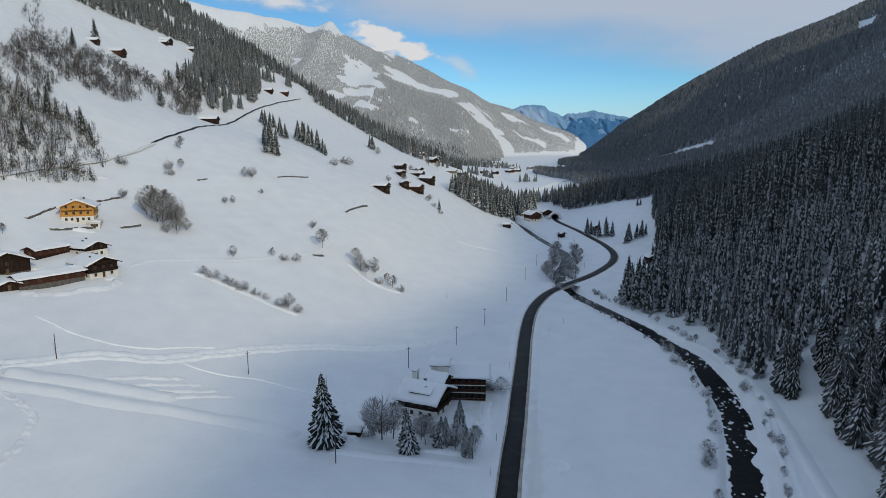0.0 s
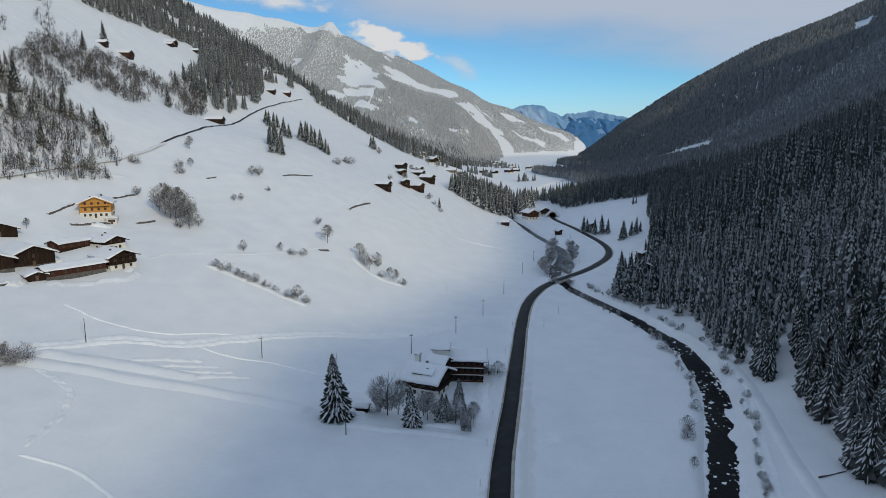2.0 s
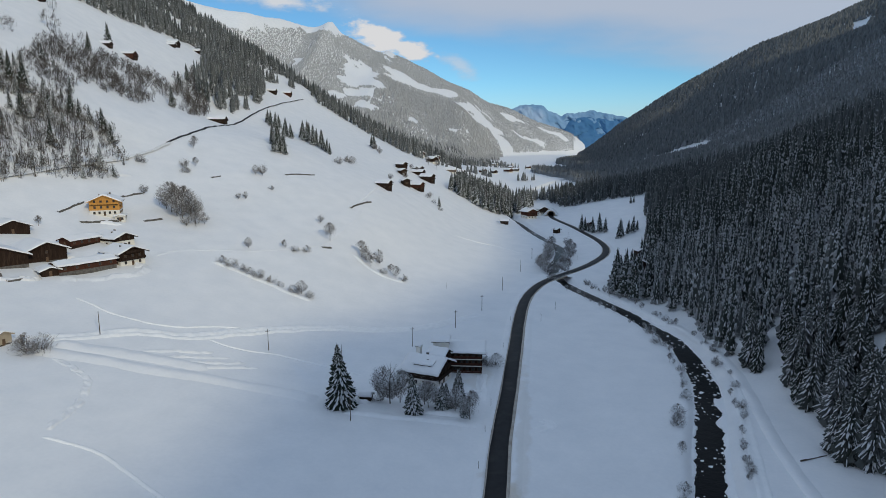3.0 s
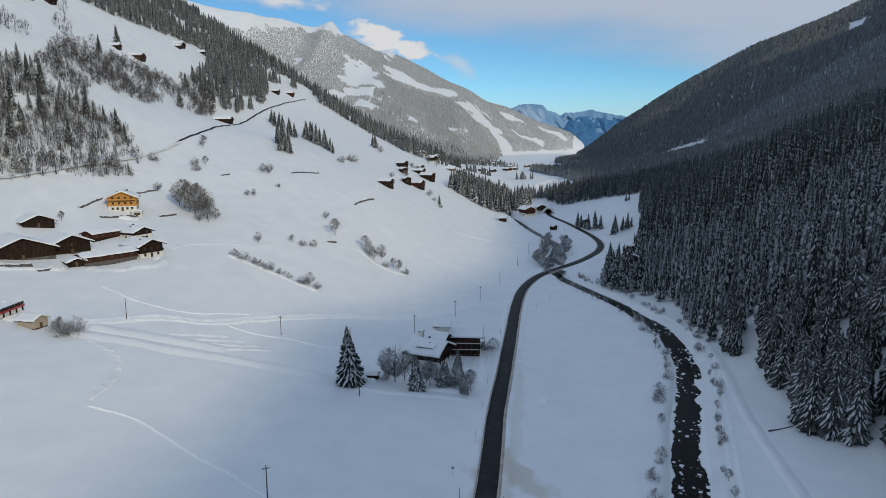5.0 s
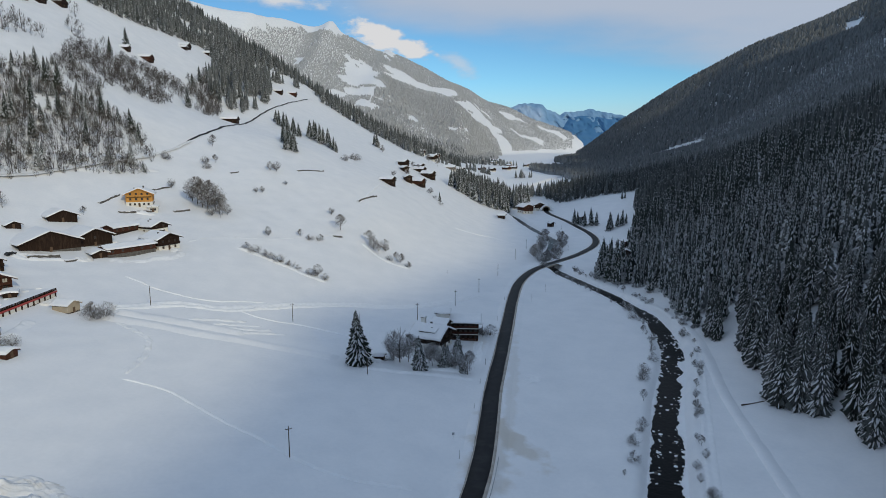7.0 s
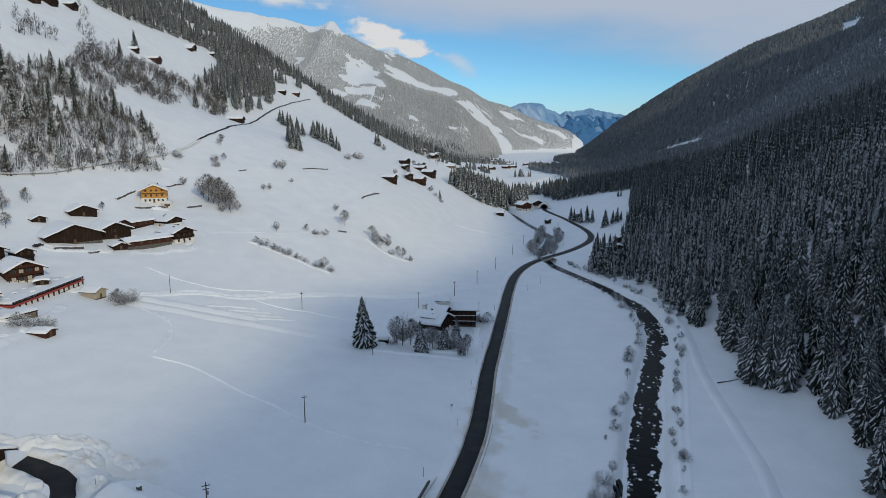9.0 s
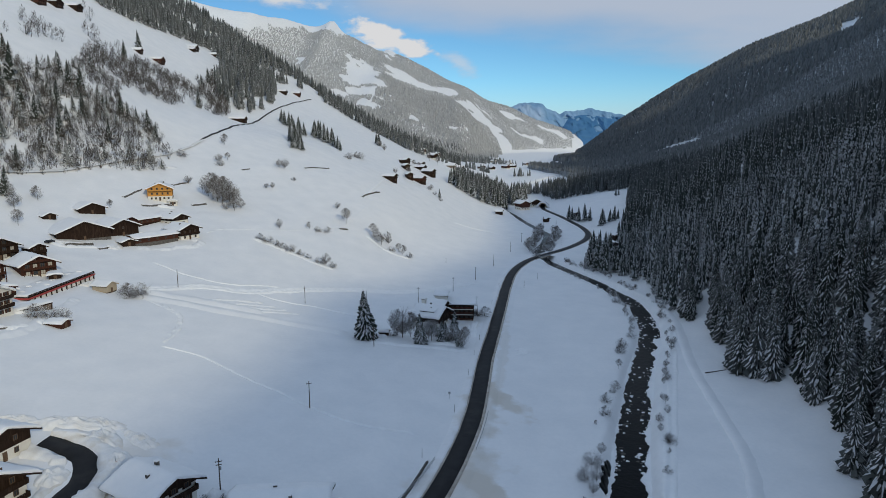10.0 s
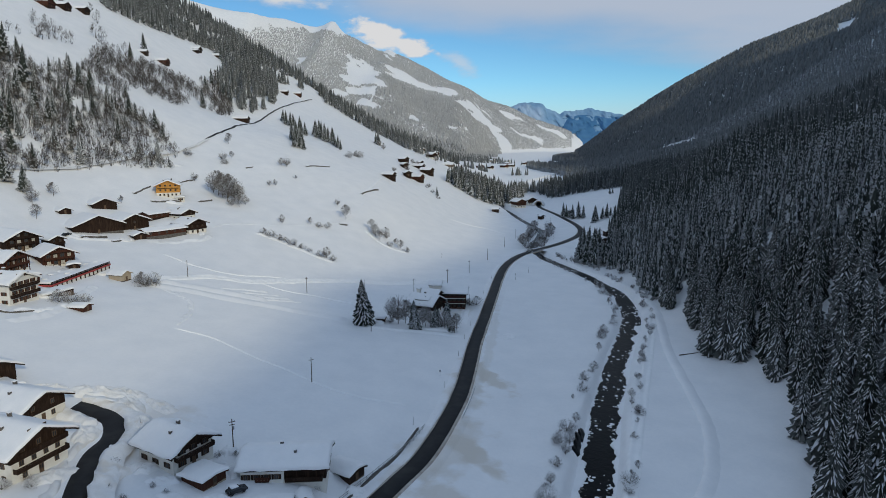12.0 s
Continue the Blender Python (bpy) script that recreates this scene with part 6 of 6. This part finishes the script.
TRACKS = [
    ([(-126, 160), (-120.8, 163.2), (-110.9, 173), (-102.6, 180.8), (-86.7, 189.2), (-75.7, 202.9), (-65.3, 213.6), (-45.9, 225.3), (-26.9, 229.5), (-8, 238), (6, 253), (19, 267)], PLOUGHED, 0.22, 1.4),
    ([(-134.2, 199.5), (-119.1, 192.8), (-107.3, 190.2), (-95, 192.7), (-81.1, 204.2), (-70, 210)], STEP, 0.12, 1.6),
    ([(-120, 154), (-112, 153.2), (-99, 155), (-85, 155.5), (-69.4, 157.5), (-50.9, 157), (-36.6, 154)], TERRACE, 0.12, 4.0),
    ([(-119, 160), (-108, 161.5), (-96, 163), (-84, 164), (-72, 165)], TERRACE, 0.14, 3.0),
    ([(-84, 190), (-70, 188), (-58, 190), (-40, 184), (-26, 178)], STEP, 0.04, 2.0),
    ([(-117.1, 153.9), (-100.9, 144.2), (-95.2, 136.9), (-92, 124.5), (-92.2, 111.2)], BROKEN, 0.3, 1.1),
    ([(-92.2, 110.6), (-76.9, 107.8), (-59.6, 96.2), (-46.2, 87.7), (-33.8, 79.3), (-21.5, 74.9), (-6.5, 74)], STEP, 0.05, 1.2),
    ([(104, 257), (106.4, 234.1), (105.8, 203.7), (101.2, 177.1), (91.2, 137.6), (84.4, 98.9), (79.8, 73.5), (73.9, 55.3), (66, 38.1), (52, 20), (36, 6)], LEDGE, 0.05, 3.0),
    ([(101.3, 186), (91.7, 158), (73.2, 107), (58.3, 67), (48.7, 39.5), (40, 16)], TRENCH, 0.04, 3.0),
    ([(86, 320), (96, 282), (103, 257)], TRENCH, 0.08, 2.0),
    ([(-30, 148), (-18, 147), (-4, 146.5), (6, 146), (12, 147)], LEDGE, 0.16, 2.0),
    ([(-127.9, 248.9), (-122.5, 262.2), (-110.6, 274.1), (-94.5, 285.9), (-78.6, 304.8), (-66, 324.9), (-59.4, 358.1), (-54.4, 388.3), (-53.4, 414.4)], BROKEN, 0.15, 1.8),
    ([(-107, 262), (-97, 260.3), (-88, 258.2), (-78, 255.8), (-68, 252.3), (-57, 250)], LEDGE, 0.25, 1.8), ([(-51, 327), (-43, 319.5), (-34, 314.5), (-19, 312)], LEDGE, 0.25, 1.8), ([(-203, 292), (-188, 318), (-176, 340)], LEDGE, 0.35, 2.2), ([(-128, 242), (-124, 232), (-132, 222), (-146, 210)], LEDGE, 0.4, 1.8),
    ([(-60, 397), (-55, 440), (-52, 480)], STEP, 0.10, 2.0), ([(8, 455), (23.4, 462), (42.5, 465), (58.5, 443)], STEP, 0.08, 2.0), ([(-134, 140), (-131, 127), (-127.3, 104.7), (-127, 94), (-132, 84)], LEDGE, 0.25, 1.8),
    ([(-176, 192), (-166, 190), (-158, 199), (-150, 206)], LEDGE, 0.3, 1.6), ([(11.5, 162), (12.5, 175), (14, 190)], TRENCH, 0.15, 1.6), ([(27, 152), (31, 147), (24, 143)], TRENCH, 0.14, 1.2),
    ([(-96.5, 167.2), (-91.3, 170.1), (-86.4, 173.9), (-80.8, 176.7), (-75.7, 181.5)], ROLL, 0.22, 1.3),
    ([(-91.9, 165.0), (-86.5, 167.9), (-81.3, 171.7), (-75.7, 175.5), (-69.8, 179.3)], ROLL, 0.22, 1.3),
    ([(-87.5, 162.9), (-81.8, 165.7), (-76.2, 169.5), (-70.3, 173.3), (-64.4, 178.0)], ROLL, 0.22, 1.3),
    ([(-83.2, 160.7), (-77.1, 163.5), (-71.6, 168.2), (-65.4, 172.0), (-58.4, 174.9)], ROLL, 0.22, 1.3),
]
for i, (pts, prof, lumps, size) in enumerate(TRACKS):
    me = draped("snow_track", pts, prof, TRACK_SNOW if prof in (STEP, TRENCH, PLOUGHED) else GROUND_SNOW, 40 + i, lumps, 0.25 if prof is not STEP else 0.18, 0.7 if pts[0][0] < 40 else 1.2, size)
    tagged(new("snow_track", me), "trodden and ploughed track across the deep snow", "snow track", kind="structure")
# dry-stone walls and banks showing dark through the snow
WALLS = [([(-109, 418), (-101, 432), (-94, 442)], 0.9), ([(-143, 370), (-140, 377)], 0.8), ([(-61, 395), (-56, 412), (-51, 424)], 1.3), ([(-170, 307), (-164, 322)], 1.0), ([(-179, 270), (-177, 288)], 1.0), ([(-168, 268), (-157, 281)], 1.2), ([(-149, 290), (-143, 297)], 1.3), ([(-66, 317), (-62, 322)], 1.2), ([(-166, 190), (-160, 201)], 2.0), ([(-156, 198), (-152, 205)], 0.8), ([(-39, 334), (-37, 338)], 1.2), ([(-143, 97), (-136, 91), (-128, 100)], 0.8)]
def lump(seed, flat):
    r_ = np.random.RandomState(seed)
    bm = bmesh.new()
    bmesh.ops.create_icosphere(bm, subdivisions=1, radius=1.0)
    for q in bm.verts:
        q.co *= r_.uniform(0.75, 1.2)
        q.co.z *= flat
    v = np.array([tuple(q.co) for q in bm.verts])
    f = np.array([[q.index for q in g.verts] for g in bm.faces])
    bm.free()
    return v, f


for i, (pts, h) in enumerate(WALLS):
    q = over_ground(pts, 0.6, 0.0)
    wl_ = thing("stone_wall", "dark dry-stone retaining wall capped with snow", "stone wall", Matrix(), "walls on the slope")
    part("wall", ribbon("wall", q, [(-0.6, -0.6), (-0.45, 0.55 * h), (0.25, 0.6 * h), (0.5, 0.25 * h), (0.6, -0.6)], ROCK, 0.28, 100 + i, False), None, wl_)
    part("snow_cap", ribbon("snow_cap", q, [(-1.1, -0.2), (-0.7, 0.62 * h + 0.1), (-0.1, 0.66 * h + 0.16), (0.2, 0.5 * h)], ROOF_SNOW, 0.22, 130 + i), None, wl_, "cap of snow")

# stones and ice in the stream
rs = np.random.RandomState(4)


sy = np.concatenate([rs.uniform(-10, 620, 900), rs.uniform(0, 240, 700)])
cl = np.sin(sy / 13) + np.sin(sy / 5.3 + 1) > -0.6
sy = sy[cl]
across_ = rs.uniform(-1, 1, len(sy))
sx = river_x(sy) + np.sign(across_) * np.abs(across_) ** 0.6 * (river_half(sy) + 0.7)
sz = np.interp(sy, ry, bed) - 0.45
p = np.column_stack([sx, sy, sz])
hs = rs.uniform(0.14, 0.8, len(p)) ** np.where(np.arange(len(p)) % 5 == 0, 0.8, 1.6)
tagged(new("stream_stones", soup("stream_stones", *joined([lump(s, 0.7) for s in range(4)], p[::4], hs[::4] * 0.8, (0.8, 1.4), 7), ROCK)), "wet dark stones in the stream", "stones", kind="stuff")
tagged(new("stream_ice", soup("stream_ice", *joined([lump(s + 9, 0.5) for s in range(4)], np.vstack([p[1::4], p[2::4]]) + (0, 0, 0.1), np.concatenate([hs[1::4], hs[2::4]]) * 0.8, (0.8, 1.7), 8), ROOF_SNOW)), "snow-capped stones and ice cakes in the stream", "ice", kind="stuff")

# shelves of snow-covered ice that reach unevenly into the stream
wy = np.arange(-40, 620, 0.5)
for sgn in (-1, 1):
    ragged = patchy(wy, wy * 0 + 7 * sgn, 8, 21 + sgn) * 0.8 + patchy(wy, wy * 0 + 3 * sgn, 2.4, 26 + sgn) * 0.45 + patchy(wy, wy * 0 + 5 * sgn, 0.9, 46 + sgn) * 0.3 + np.clip(patchy(wy, wy * 0 + 40 * sgn, 16, 30 + sgn) - 0.45, 0, 1) * 4.0 * (wy < 190)
    inner = river_half(wy) + np.interp(wy, [50, 190], [-0.3, 0.9]) - np.clip(ragged, -1.0, 2.8)
    mid_x, z0 = river_x(wy), np.interp(wy, ry, bed)
    rows_ = [np.column_stack([mid_x + sgn * (inner + o), wy, z0 + h]) for o, h in ((0.0, -0.6), (0.05, -0.22), (0.5, -0.08), (1.6, 0.0))]
    rows_.append(np.column_stack([mid_x + sgn * (river_half(wy) + 3.0), wy, z0 - 0.25]))
    k = len(rows_)
    v = np.stack(rows_, 1).reshape(-1, 3)
    g = (np.arange(len(wy) - 1)[:, None] * k + np.arange(k - 1)).ravel()
    f = np.concatenate([np.stack([g, g + k, g + 1], 1), np.stack([g + 1, g + k, g + k + 1], 1)])
    me = soup("ice_shelf", v, f if sgn < 0 else f[:, ::-1], ROOF_SNOW)
    me.shade_smooth()
    tagged(new("ice_shelf", me), "ragged shelf of snow-covered ice along the stream", "ice", kind="structure")
lg = thing("log", "dark fallen log half buried in snow", "log", pose(98, 132.5, gz(98, 132.5), 0, 0, 18))
part("trunk", Shape().tube((-4.5, 0, 0.12), (4.5, 0, 0.2), 0.22, 0.12, 7), BARK, lg)
part("snow_cover", Shape().box(-2.5, -0.1, 0.3, 1.5, 0.1, 0.42), ROOF_SNOW, lg, "thin snow on the log")

# snow heaped up round the near houses
def heap_of_snow(x, y, rx, ry, h, turn, seed, material, rough=0.3, label="rough heap of cleared snow by the houses"):
    m, k = 44, 14
    a, q = np.meshgrid(np.arange(m) * 6.2832 / m, np.linspace(0, 1, k))
    c, s_ = math.cos(radians(turn)), math.sin(radians(turn))
    edge = 1 + 0.28 * patchy(np.cos(a) * 3 + seed, np.sin(a) * 3, 1.7, seed)
    u, w = np.cos(a) * q * rx * edge, np.sin(a) * q * ry * edge
    X, Y = x + u * c - w * s_, y + u * s_ + w * c
    top = h * (1 - q ** 2) ** 0.75 * (1 + 0.35 * patchy(X, Y, 2.6, seed + 2))
    Z = ground_z(X, Y) + top + rough * patchy(X, Y, 0.9, seed + 1) * np.clip((1 - q) * 5, 0, 1) - 0.35 * q ** 6
    v = np.stack([X, Y, Z], -1).reshape(-1, 3)
    i = (np.arange(k - 1)[:, None] * m + np.arange(m)).ravel()
    j = (np.arange(k - 1)[:, None] * m + (np.arange(m) + 1) % m).ravel()
    f = np.concatenate([np.stack([i, i + m, j + m], 1), np.stack([i, j + m, j], 1)])
    me = soup("snow_mound", v, f, material)
    me.shade_smooth()
    tagged(new("snow_mound", me), label, "snow mound", "snow mounds")


for i, (x, y, rx, ry, h, turn) in enumerate([(-88, 54, 9, 3.2, 1.5, 20), (-77, 49, 6, 3.6, 2.0, -45), (-69.5, 41, 3.6, 6, 2.0, 10), (-66, 44, 4, 3, 1.2, 0), (-79, 33, 2.6, 4.6, 1.5, 8), (-76.5, 17, 2.4, 6, 1.0, -28), (-65, 22, 1.8, 7, 0.9, -25),
                                               (-98, 51, 5, 2.4, 1.3, 20), (-137, 157, 4, 2, 1.2, 30), (-168, 193, 5, 2, 1.2, 20), (-152, 205, 4, 2, 1.0, 30), (-70.5, 53, 6, 3, 0.7, -30), (-81, 57, 7, 3, 0.7, -10)]):
    heap_of_snow(x, y, rx, ry, h, turn, 200 + i * 5, BANK_SNOW, 0.32)
for i, (x, y, rx, ry, h, turn) in enumerate([(-56, 21.5, 3.4, 2.2, 0.9, 20), (-61, 25, 3, 2, 0.8, 60), (-43.5, 28, 1.8, 3, 1.1, 10), (-50, 29.5, 3.5, 1.6, 0.9, 30), (-17, 30, 2.6, 2, 1.0, 0), (-47.5, 36, 1.8, 2.6, 0.8, 0), (-43, 17.5, 4, 2.6, 0.9, 0), (-28, 20, 3, 2, 0.9, 30), (-52, 15, 4, 3, 0.8, 0),
                                               (-136, 113, 3, 2, 1.0, 40), (-128, 100, 3.6, 1.8, 1.0, 70), (-133, 96, 3, 1.6, 0.8, 60), (-126, 108, 1.8, 2.6, 0.9, 0), (-125, 160, 3, 1.6, 0.7, 30), (12.5, 179, 1.2, 7, 0.8, -8), (10, 168, 2, 4, 0.8, 0), (-24, 155.5, 2.6, 1.6, 0.8, 0), (1, 152, 8, 1.6, 0.7, 0), (-154, 232, 3, 1.6, 0.8, 40), (-128, 238, 2, 3.4, 1.0, 20), (-158, 276, 5, 1.6, 1.0, 20)]):
    heap_of_snow(x, y, rx, ry, h, turn, 400 + i * 5, ROOF_SNOW, 0.16, "soft heap of snow lying round the houses")
side_water = draped("side_channel", [(44.5, 70.5), (42.3, 66), (40.2, 61), (38.6, 56), (37.9, 52.5)], [(-1.0, -0.2), (-0.8, 0.34), (0.0, 0.35), (0.8, 0.34), (1.0, -0.2)], WATER, 61, 0.0, 0.4, 0.5, 1.0)
tagged(new("stream", side_water), "short dark side arm of the stream over gravel", "stream", kind="structure")


# ---- cars ----
def car(x, y, yaw, label):
    t = thing("car", label, "car", pose(x, y, gz(x, y) + 0.15, 0, 0, yaw))
    part("body", Shape().prism([(-2.1, 0.3), (2.1, 0.3), (2.15, 0.75), (1.2, 0.95), (-1.9, 0.95), (-2.15, 0.7)], -0.85, 0.85), CAR_PAINT, t)
    part("cabin", Shape().prism([(-1.7, 0.95), (1.0, 0.95), (0.35, 1.45), (-1.35, 1.45)], -0.75, 0.75), GLASS, t)
    part("snow_cover", Shape().prism([(-1.3, 1.45), (0.35, 1.45), (0.25, 1.6), (-1.2, 1.6)], -0.7, 0.7), ROOF_SNOW, t, "snow on the car's roof")
    for a in (-1.3, 1.3):
        for b in (-0.85, 0.85):
            part("wheel", Shape().tube((a, b - 0.1, 0.32), (a, b + 0.1, 0.32), 0.32, 0.32, 10), ASPHALT, t)


car(-40.6, 20.5, 40, "dark car parked by the farmhouse, dusted with snow")
car(-172.5, 190, 70, "dark car on the farm track")

# ---- mountains beyond, the haze before them put into their blue colour ----
def far_range(name, label, y, xs, zs, foot, material, seed, rough):
    """A long mountain: spurs and gullies run down its face towards the valley."""
    m, k = 150, 26
    q, X = np.meshgrid(np.linspace(0, 1, k), np.linspace(xs[0], xs[-1], m), indexing="ij")
    top = np.interp(X, xs, zs) + rough * patchy(X, X * 0, 46, seed)
    spur = patchy(X + 60 * patchy(X, q * 300, 160, seed + 3), q * 420, 70, seed + 1)
    Z = foot + (top - foot) * np.clip(1 - q, 0, 1) ** 1.15 + rough * 2.2 * spur * np.sin(np.pi * np.clip(q * 1.4, 0, 1))
    Y = y - 330 * q + 35 * spur * (q > 0)
    v = np.stack([X, Y, Z], -1).reshape(-1, 3)
    i = (np.arange(k - 1)[:, None] * m + np.arange(m - 1)).ravel()
    f = np.concatenate([np.stack([i, i + m, i + m + 1], 1), np.stack([i, i + m + 1, i + 1], 1)])
    me = soup(name, v, f, material)
    me.shade_smooth()
    tagged(new(name, me), label, "far mountain", kind="structure")


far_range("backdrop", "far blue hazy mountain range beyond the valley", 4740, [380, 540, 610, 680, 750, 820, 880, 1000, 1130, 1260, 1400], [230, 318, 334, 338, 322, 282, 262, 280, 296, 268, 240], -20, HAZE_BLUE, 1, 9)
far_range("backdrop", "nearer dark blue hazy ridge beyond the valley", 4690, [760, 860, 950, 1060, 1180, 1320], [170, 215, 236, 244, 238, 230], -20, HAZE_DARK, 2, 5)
